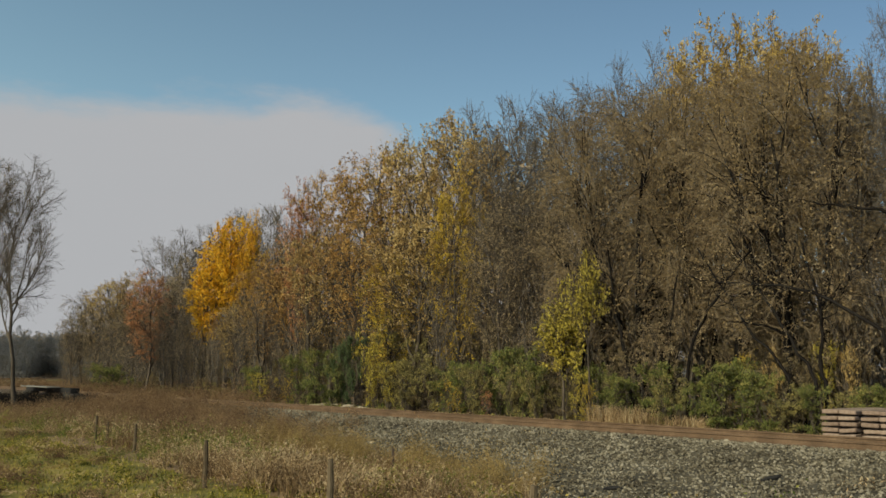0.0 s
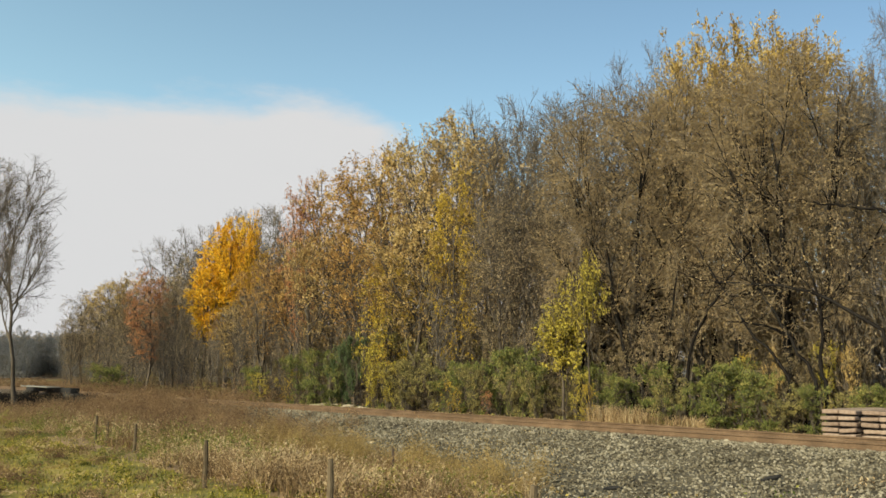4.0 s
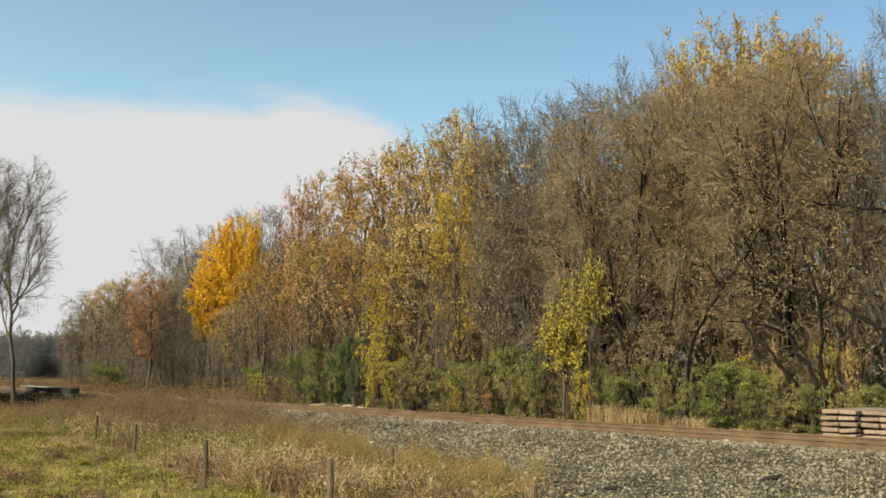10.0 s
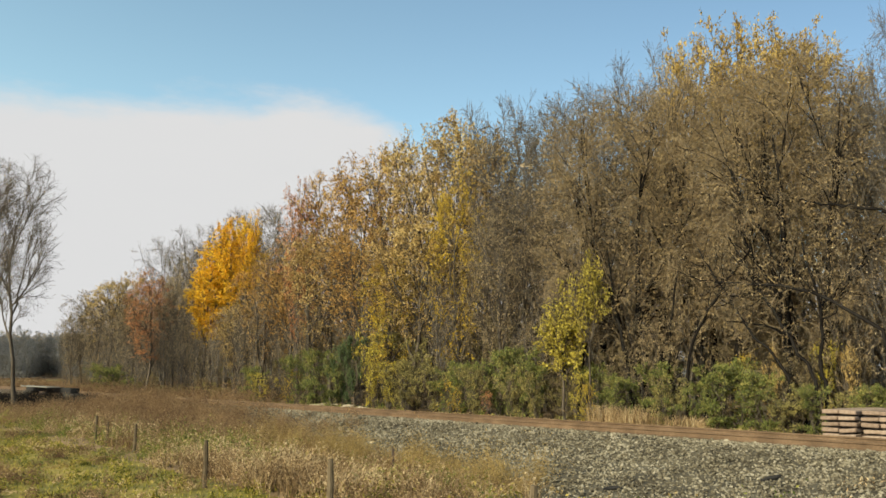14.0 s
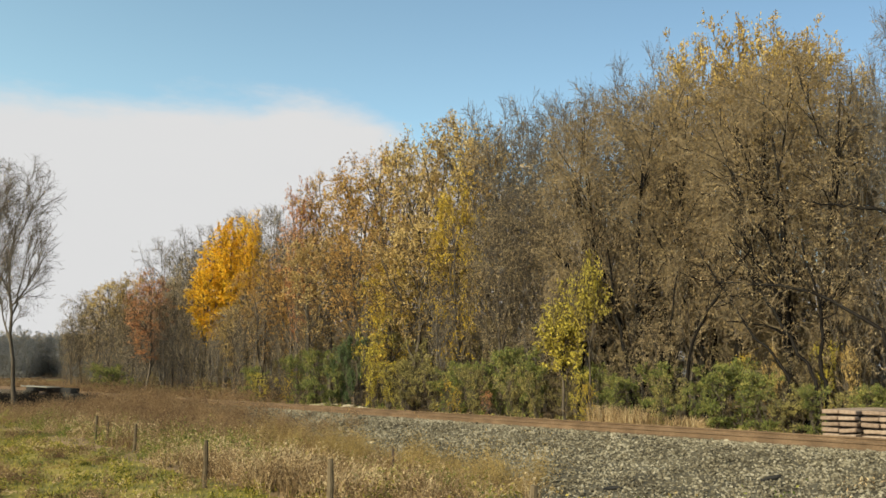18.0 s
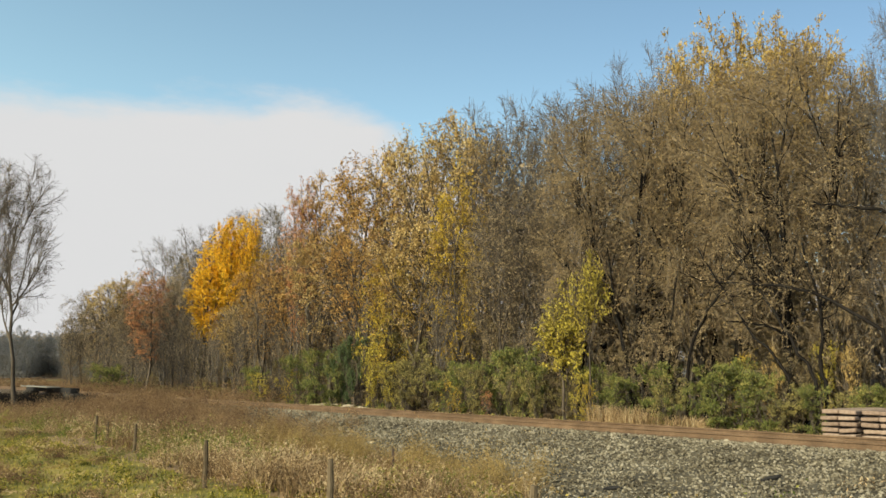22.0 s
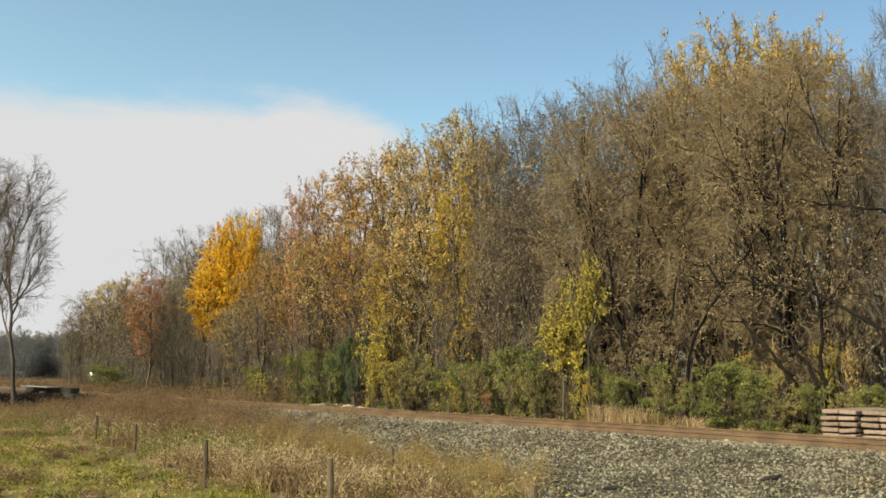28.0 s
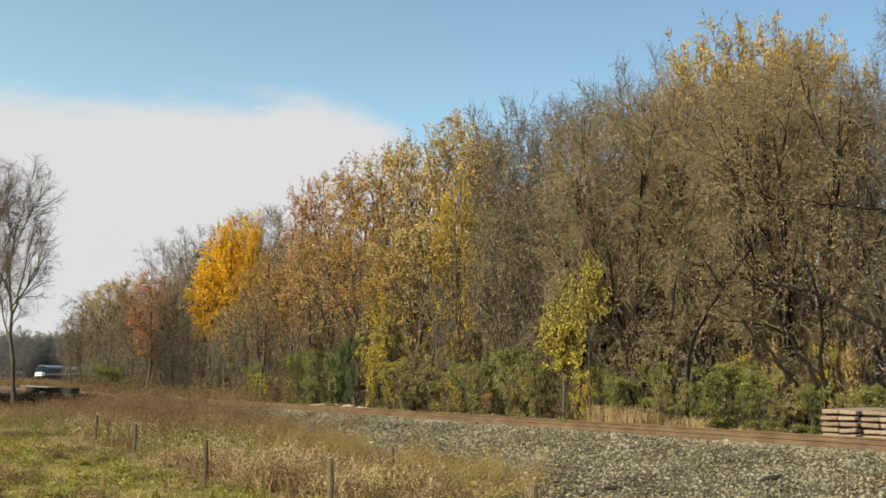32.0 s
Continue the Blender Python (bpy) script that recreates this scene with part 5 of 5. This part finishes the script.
clumps("green_weeds", 504, 10, (-10.25, -8.65, 7.55, 8.14), (0.27, 0.45), (0.2, 0.45), 120, 0.08, M_FORB, "patch of green leafy weeds by the fence", 0.4)
clumps("green_weeds", 505, 9, (-11.23, -9.63, 7.09, 7.69), (0.24, 0.40), (0.2, 0.45), 120, 0.08, M_FORB, "patch of green leafy weeds by the fence", 0.4)
clumps("green_weeds", 506, 12, (14.24, 17.04, 8.28, 9.32), (0.36, 0.60), (0.2, 0.45), 110, 0.1, M_FORB, "patch of green leafy weeds by the fence", 0.4)
clumps("green_weeds", 507, 6, (-0.13, 1.27, 5.41, 6.25), (0.30, 0.50), (0.2, 0.45), 110, 0.09, M_FORB, "patch of green leafy weeds by the fence", 0.4)
clumps("withered_weeds", 508, 10, (-9.81, -8.41, 8.09, 8.61), (0.48, 0.80), (0.2, 0.45), 150, 0.07, M_WEED, "patch of dark brown withered weeds", 0.4)
clumps("withered_weeds", 509, 6, (-2.95, -1.75, 9.83, 10.27), (0.24, 0.40), (0.2, 0.45), 120, 0.07, M_WEED, "patch of dark brown withered weeds", 0.4)
clumps("withered_weeds", 510, 9, (2.00, 3.80, 4.63, 5.71), (0.42, 0.70), (0.2, 0.45), 150, 0.07, M_WEED, "patch of dark brown withered weeds", 0.4)
clumps("withered_weeds", 511, 8, (2.96, 4.76, 5.99, 7.04), (0.45, 0.75), (0.2, 0.45), 150, 0.07, M_WEED, "patch of dark brown withered weeds", 0.4)
clumps("withered_weeds", 512, 7, (6.09, 7.89, 9.10, 9.77), (0.30, 0.50), (0.2, 0.45), 120, 0.08, M_WEED, "patch of dark brown withered weeds", 0.4)
clumps("dry_plumes", 513, 12, (-7.5, -5.7, 9.15, 9.82), (0.45, 0.75), (0.2, 0.45), 432, 0.062, M_DRY, "patch of pale dry grass plumes", 0.4)
clumps("dry_plumes", 514, 12, (-7.03, -5.23, 8.40, 9.07), (0.51, 0.85), (0.2, 0.45), 432, 0.062, M_DRY, "patch of pale dry grass plumes", 0.4)
clumps("dry_plumes", 515, 10, (-9.3, -7.7, 8.57, 9.17), (0.45, 0.75), (0.2, 0.45), 432, 0.062, M_DRY, "patch of pale dry grass plumes", 0.4)
clumps("dry_plumes", 516, 9, (-5.79, -4.19, 9.44, 10.04), (0.36, 0.60), (0.2, 0.45), 288, 0.062, M_DRY, "patch of pale dry grass plumes", 0.4)
clumps("dry_plumes", 517, 8, (0.61, 2.21, 6.53, 7.30), (0.48, 0.80), (0.2, 0.45), 432, 0.062, M_DRY, "patch of pale dry grass plumes", 0.4)
clumps("dry_plumes", 518, 8, (15.08, 17.48, 6.64, 7.67), (0.42, 0.70), (0.2, 0.45), 264, 0.062, M_DRY, "patch of pale dry grass plumes", 0.4)
clumps("dry_plumes", 519, 5, (-9.53, -8.33, 7.23, 7.68), (0.24, 0.40), (0.2, 0.45), 264, 0.062, M_DRY, "patch of pale dry grass plumes", 0.4)
clumps("dry_plumes", 520, 6, (-11.55, -10.35, 6.23, 6.95), (0.21, 0.35), (0.2, 0.45), 264, 0.062, M_DRY, "patch of pale dry grass plumes", 0.4)

clumps("green_weeds", 531, 9, (-9.80, -8.60, 8.28, 8.98), (0.30, 0.52), (0.2, 0.4), 170, 0.065, M_FORB, "patch of green leafy weeds by the fence", 0.4)
clumps("green_weeds", 532, 10, (-10.76, -9.56, 7.90, 8.60), (0.30, 0.52), (0.2, 0.4), 170, 0.065, M_FORB, "patch of green leafy weeds by the fence", 0.4)
clumps("green_weeds", 533, 5, (-8.95, -7.75, 8.48, 9.18), (0.30, 0.52), (0.2, 0.4), 170, 0.065, M_FORB, "patch of green leafy weeds by the fence", 0.4)
clumps("green_weeds", 534, 6, (-11.21, -10.01, 7.32, 8.02), (0.30, 0.52), (0.2, 0.4), 170, 0.065, M_FORB, "patch of green leafy weeds by the fence", 0.4)
clumps("golden_brown_weeds", 701, 5, (-6.32, -5.63, 7.07, 7.57), (0.62, 0.93), (0.34, 0.57), 1200, 0.042, M_ROD, "soft golden-brown bush of withered goldenrod at the foot of the bank", 0.3)
clumps("golden_brown_weeds", 702, 5, (-7.52, -6.94, 7.04, 7.54), (0.52, 0.78), (0.29, 0.49), 1200, 0.042, M_ROD, "soft golden-brown bush of withered goldenrod at the foot of the bank", 0.3)
clumps("golden_brown_weeds", 703, 5, (-8.56, -7.86, 6.88, 7.38), (0.64, 0.96), (0.35, 0.59), 1200, 0.042, M_ROD, "soft golden-brown bush of withered goldenrod at the foot of the bank", 0.3)
clumps("golden_brown_weeds", 704, 5, (-9.47, -8.86, 6.68, 7.18), (0.54, 0.81), (0.31, 0.52), 1200, 0.042, M_ROD, "soft golden-brown bush of withered goldenrod at the foot of the bank", 0.3)
clumps("golden_brown_weeds", 705, 5, (-10.33, -9.80, 6.49, 6.99), (0.41, 0.62), (0.26, 0.45), 1200, 0.042, M_ROD, "soft golden-brown bush of withered goldenrod at the foot of the bank", 0.3)
clumps("golden_brown_weeds", 706, 5, (-3.32, -2.55, 6.32, 6.82), (0.57, 0.86), (0.38, 0.65), 1200, 0.042, M_ROD, "soft golden-brown bush of withered goldenrod at the foot of the bank", 0.3)
clumps("golden_brown_weeds", 707, 5, (-0.17, 0.59, 5.67, 6.17), (0.57, 0.85), (0.38, 0.64), 1200, 0.042, M_ROD, "soft golden-brown bush of withered goldenrod at the foot of the bank", 0.3)
clumps("golden_brown_weeds", 708, 5, (2.77, 3.60, 5.21, 5.71), (0.57, 0.86), (0.42, 0.70), 1200, 0.042, M_ROD, "soft golden-brown bush of withered goldenrod at the foot of the bank", 0.3)


# ---------------- fence posts ----------------
def fence_post(s, p, h, r, tilt, words):
    rng = np.random.default_rng(int(s * 10) + 900)
    x, y = spot(s, p)
    z = ground_at(x, y)
    k = 7
    P = np.zeros((1, k, 3))
    P[0, :, 2] = np.linspace(-0.1, h, k)
    P[0, 1:, :2] = np.cumsum(rng.normal(size=(k - 1, 2)) * 0.006, 0)
    R = np.full((1, k), r) * (1 + rng.normal(size=k) * 0.05)
    R[0, -1] *= 0.75
    V, F = tubes(P, R, 8)
    bm = bmesh.new()
    vs = [bm.verts.new(v) for v in V]
    for f in F:
        bm.faces.new([vs[i] for i in f])
    bm.faces.new(vs[-8:])
    me = bpy.data.meshes.new("fence_post")
    bm.to_mesh(me)
    bm.free()
    me.materials.append(M_POST)
    ob = new("fence_post", me)
    ob.matrix_basis = pose(x, y, z, tilt, tilt * 0.6, 0)
    tagged(ob, words, "post", "old fence posts")


fence_post(-14.79, 9.6, 0.85, 0.072, 1.5, "weathered grey wooden fence post in tall grass")
fence_post(-11.62, 11.6, 1.12, 0.058, 0.0, "weathered grey wooden fence post in tall grass")
fence_post(-5.51, 11.4, 1.08, 0.060, -0.5, "weathered grey wooden fence post in tall grass")
fence_post(5.10, 9.6, 0.96, 0.060, 0.0, "weathered grey wooden fence post in tall grass")
fence_post(10.45, 9.4, 1.03, 0.058, 0.5, "weathered grey wooden fence post in tall grass")
fence_post(8.60, 9.5, 0.87, 0.040, 0.0, "weathered grey wooden fence post in tall grass")


def stake(x, y, h):
    ob = tagged(new("steel_stake"), "thin dark rusted steel stake in the weeds", "stake")
    ob.matrix_basis = pose(x, y, ground_at(x, y), 1, 1, 20)
    part("blade", box_bm(-0.022, 0.022, -0.004, 0.004, -0.05, h, 0.001), M_STEEL, ob)
    part("rib", box_bm(-0.004, 0.004, 0.005, 0.035, -0.05, h - 0.02, 0.001), M_STEEL, ob)


stake(-1.18, 20.2, 0.92)


# ---------------- bundles of ties beyond the track ----------------
def tie_stack(x, y, turn, words, seed):
    rng = np.random.default_rng(seed)
    ob = tagged(new("tie_stack"), words, "timber stack", "stacks of ties")
    ob.matrix_basis = Matrix.Translation((x, y, ground_at(x, y))) @ Matrix.Rotation(turn, 4, "Z")
    for layer in range(6):
        for y in (-1.0, 1.0):
            part("batten", box_bm(-0.48, 0.48, y - 0.04, y + 0.04, layer * 0.163 - 0.012, layer * 0.163 + 0.04, 0.004), M_TIE, ob)
        for c in range(2):
            w, h = 0.475 + rng.normal() * 0.006, 0.108 + rng.normal() * 0.006
            t = part("panel", box_bm(-w / 2, w / 2, -1.3, 1.3, 0, h, 0.016), M_STACK, ob)
            t.matrix_basis = pose(-0.243 + c * 0.486, rng.normal() * 0.04, 0.043 + layer * 0.163 + rng.normal() * 0.003, 0, rng.normal() * 2.4, rng.normal() * 0.8)


tie_stack(11.91, 24.59, HEAD + math.pi / 2, "stack of weathered timber crossing panels beside the track", 3048)
tie_stack(12.60, 23.70, HEAD + math.pi / 2, "stack of weathered timber crossing panels beside the track", 3120)


def cut_log(x, y, z, length, r, turn, tilt, words):
    rng = np.random.default_rng(int(abs(x * 31 + y * 7)) + 5)
    k = 6
    P = np.zeros((1, k, 3))
    P[0, :, 0] = np.linspace(0, length, k)
    P[0, :, 1:] += np.cumsum(rng.normal(size=(k, 2)) * 0.03, 0)
    R = np.linspace(r, r * 0.7, k)[None]
    V, F = tubes(P, R, 8)
    bm = bmesh.new()
    vs = [bm.verts.new(v) for v in V]
    for f in F:
        bm.faces.new([vs[i] for i in f])
    bm.faces.new(vs[:8][::-1])
    bm.faces.new(vs[-8:])
    me = bpy.data.meshes.new("cut_log")
    bm.to_mesh(me)
    bm.free()
    me.materials.append(M_LOG)
    ob = new("cut_log", me)
    ob.matrix_basis = pose(x, y, z, 0, -tilt, turn)
    tagged(ob, words, "log", "cut logs by the track")


cut_log(-8.25, 52.57, ground_at(-8.25, 52.57) + 0.06, 2.4, 0.07, -50, 4, "pale bleached cut branch lying by the track")
cut_log(-6.84, 50.59, ground_at(-6.84, 50.59) + 0.06, 1.6, 0.06, -40, 4, "pale bleached cut branch lying by the track")
cut_log(-5.73, 49.02, ground_at(-5.73, 49.02) + 0.06, 1.5, 0.08, -62, 4, "pale bleached cut branch lying by the track")
cut_log(-7.59, 51.64, ground_at(-7.59, 51.64) + 0.06, 2.6, 0.05, -54, 4, "pale bleached cut branch lying by the track")
cut_log(-5.05, 48.06, ground_at(-5.05, 48.06) + 0.06, 1.0, 0.08, -30, 4, "pale bleached cut branch lying by the track")


def boulder(x, y, size, mat, words, tilt):
    bm = bmesh.new()
    bmesh.ops.create_icosphere(bm, subdivisions=2, radius=1)
    for v in bm.verts:
        v.co *= 1 + 0.25 * noise.noise(v.co * 1.6 + Vector((x, y, 0)))
        v.co = Vector((v.co.x * size[0], v.co.y * size[1], v.co.z * size[2]))
    me = bpy.data.meshes.new("rock")
    bm.to_mesh(me)
    bm.free()
    me.materials.append(mat)
    ob = new("scrap_timber", me)
    ob.location = (x, y, ground_at(x, y) + 0.05 + size[2] * 0.4)
    ob.rotation_euler = (0.1, radians(tilt), 0.12)
    tagged(ob, words, "timber")


boulder(6.72, 17.87, (0.26, 0.05, 0.045), M_BLACK, "dark flat scrap of timber lying on the ballast", -12)
boulder(3.55, 18.37, (0.2, 0.06, 0.04), M_BLACK, "dark broken piece of wood on the ballast", -6)

# ---------------- the passenger train ----------------
def profile_body(sections, mat_name):
    """A closed hull from cross-sections: each (y, half width, floor z, shoulder z, roof z)."""
    bm = bmesh.new()
    rings = []
    for y, w, z0, zs, z1 in sections:
        pts = [(-w, z0), (-w, zs), (-w * 0.86, zs + (z1 - zs) * 0.62), (-w * 0.5, z1 - (z1 - zs) * 0.08), (0, z1), (w * 0.5, z1 - (z1 - zs) * 0.08), (w * 0.86, zs + (z1 - zs) * 0.62), (w, zs), (w, z0)]
        rings.append([bm.verts.new((x, y, z)) for x, z in pts])
    for a, b in zip(rings, rings[1:]):
        for i in range(len(a)):
            j = (i + 1) % len(a)
            bm.faces.new((a[i], a[j], b[j], b[i]))
    bm.faces.new(rings[0])
    bm.faces.new(rings[-1][::-1])
    bmesh.ops.recalc_face_normals(bm, faces=bm.faces[:])
    return bm


def bogie(parent, y, axles):
    b = part("bogie", box_bm(-1.15, 1.15, y - axles * 0.85, y + axles * 0.85, 0.35, 0.75, 0.05), M_BLACK, parent)
    for i in range(axles):
        for x in (-0.75, 0.75):
            bm = bmesh.new()
            bmesh.ops.create_cone(bm, cap_ends=True, segments=20, radius1=0.48, radius2=0.46, depth=0.13, matrix=Matrix.Translation((x, y + (i - (axles - 1) / 2) * 1.75, 0.48)) @ Matrix.Rotation(math.pi / 2, 4, "Y"))
            part("wheel", bm, M_STEEL, b)


def locomotive():
    ob = tagged(new("locomotive"), "silver passenger locomotive with a white slanted nose", "locomotive")
    # y = 0 at the nose; the body runs back along +y
    part("body", profile_body([(1.9, 1.52, 0.95, 3.3, 4.25), (2.6, 1.53, 0.95, 3.35, 4.4), (20.6, 1.53, 0.95, 3.35, 4.4), (21.0, 1.45, 1.0, 3.2, 4.2)], ""), M_NAVY, ob, "dark blue-grey body side")
    part("roof", profile_body([(2.7, 1.30, 3.9, 4.05, 4.46), (20.5, 1.30, 3.9, 4.05, 4.46)], ""), M_SILVER, ob, "pale silver roof")
    part("nose", profile_body([(0.0, 1.0, 0.75, 1.55, 1.75), (0.35, 1.35, 0.72, 1.8, 2.05), (1.89, 1.50, 0.80, 2.1, 2.4)], ""), M_WHITE, ob, "bright white slanted nose")
    part("windscreen", profile_body([(0.7, 1.25, 1.8, 2.15, 2.25), (1.95, 1.46, 2.0, 3.5, 4.15)], ""), M_PANE, ob, "dark raked windscreen")
    part("pilot", box_bm(-1.35, 1.35, 0.05, 0.7, 0.15, 0.71, 0.08), M_BLACK, ob, "black pilot plate")
    for x in (-0.35, 0.35):
        bm = bmesh.new()
        bmesh.ops.create_cone(bm, cap_ends=True, segments=16, radius1=0.14, radius2=0.14, depth=0.08, matrix=Matrix.Translation((x, 0.0, 1.55)) @ Matrix.Rotation(math.pi / 2, 4, "X"))
        part("headlight", bm, M_LAMP, ob, "lit headlight")
    part("horn", box_bm(-0.2, 0.2, 3.2, 3.5, 4.45, 4.62, 0.03), M_STEEL, ob)
    part("stripe", box_bm(-1.545, 1.545, 3.0, 20.4, 1.25, 1.55, 0.0), M_SILVER, ob, "silver stripe")
    for y in (5.5, 9.0, 12.5, 16.0):
        part("side_grille", box_bm(-1.55, 1.55, y, y + 2.0, 2.3, 3.1, 0.0), M_STEEL, ob)
    part("fuel_tank", box_bm(-1.3, 1.3, 8.0, 13.5, 0.35, 0.94, 0.1), M_BLACK, ob)
    bogie(ob, 4.4, 2)
    bogie(ob, 17.0, 2)
    return ob


def coach():
    ob = tagged(new("passenger_coach"), "long stainless steel passenger coach with dark windows", "railway coach", "coaches of the train")
    part("body", profile_body([(0.0, 1.50, 1.0, 3.2, 4.0), (0.3, 1.56, 0.95, 3.3, 4.2), (25.7, 1.56, 0.95, 3.3, 4.2), (26.0, 1.50, 1.0, 3.2, 4.0)], ""), M_SILVER, ob)
    for i in range(11):
        y = 2.6 + i * 1.95
        part("window", box_bm(-1.575, 1.575, y, y + 1.35, 2.05, 2.85, 0.0), M_PANE, ob, "dark coach window")
    for y in (0.9, 24.2):
        part("door", box_bm(-1.57, 1.57, y, y + 0.85, 1.05, 3.0, 0.0), M_NAVY, ob)
    part("skirt", box_bm(-1.2, 1.2, 6.5, 19.5, 0.45, 0.94, 0.05), M_BLACK, ob)
    bogie(ob, 4.0, 2)
    bogie(ob, 22.0, 2)
    return ob


LOCO = locomotive()
COACHES = [coach()]
for _i in range(3):
    COACHES.append(copy_thing(COACHES[0], pose(0, 0, 0)))


def on_track(s):
    """Pose of a vehicle whose nose stands at run s, facing down the line towards the camera."""
    a, b = spot(s + 4.0, -0.755), spot(s + 17.5, -0.755)
    d = Vector((b[0] - a[0], b[1] - a[1], 0)).normalized()
    origin = Vector((a[0], a[1], 0)) - d * 4.0
    turn = math.atan2(-d.x, d.y)
    return Matrix.Translation((origin.x, origin.y, 0.174)) @ Matrix.Rotation(turn, 4, "Z")


def nose_run(t):
    """Run of the locomotive's nose: a steady approach round the bend."""
    return TRAIN_S32 + TRAIN_V * (32.0 - t)


TRAIN_S32, TRAIN_V = 304.0, 13.2


# ---------------- what moves: the train, and the trees in the wind ----------------
def gust(t):
    """Lean of the treetops in the wind, about -1 to 1."""
    return float(np.interp(t, [0, 3, 6, 8, 11, 13, 15, 17, 20, 22, 24.5, 26, 27.5, 29, 32], [-0.5, -0.4, 0.1, 0.5, 0.1, -0.5, 0.0, 0.1, -0.4, 0.2, 0.9, 0.4, -0.1, 0.4, 0.8]))


def motions():
    times = [round(i * 0.8, 1) for i in range(41)]
    walk(LOCO, [(t, on_track(nose_run(t))) for t in (0, 8, 16, 24, 28, 29, 30, 31, 32)])
    back = 21.6
    for c in COACHES:
        walk(c, [(t, on_track(nose_run(t) + back)) for t in (0, 8, 16, 24, 28, 29, 30, 31, 32)])
        back += 26.5
    for i, (ob, m, amount) in enumerate(SWAYING):
        ph, per = i * 1.7, 2.6 + (i % 5) * 0.45
        rows = []
        for t in times:
            a = amount * (0.7 * gust(t - 0.02 * m.translation.x) + 0.45 * math.sin(6.283 * t / per + ph))
            b = amount * 0.35 * math.sin(6.283 * t / (per * 1.3) + ph * 2)
            rows.append((t, Matrix.Translation(m.translation) @ Matrix.Rotation(radians(a), 4, "Y") @ Matrix.Rotation(radians(b), 4, "X") @ m.to_3x3().to_4x4()))
        walk(ob, rows)


motions()
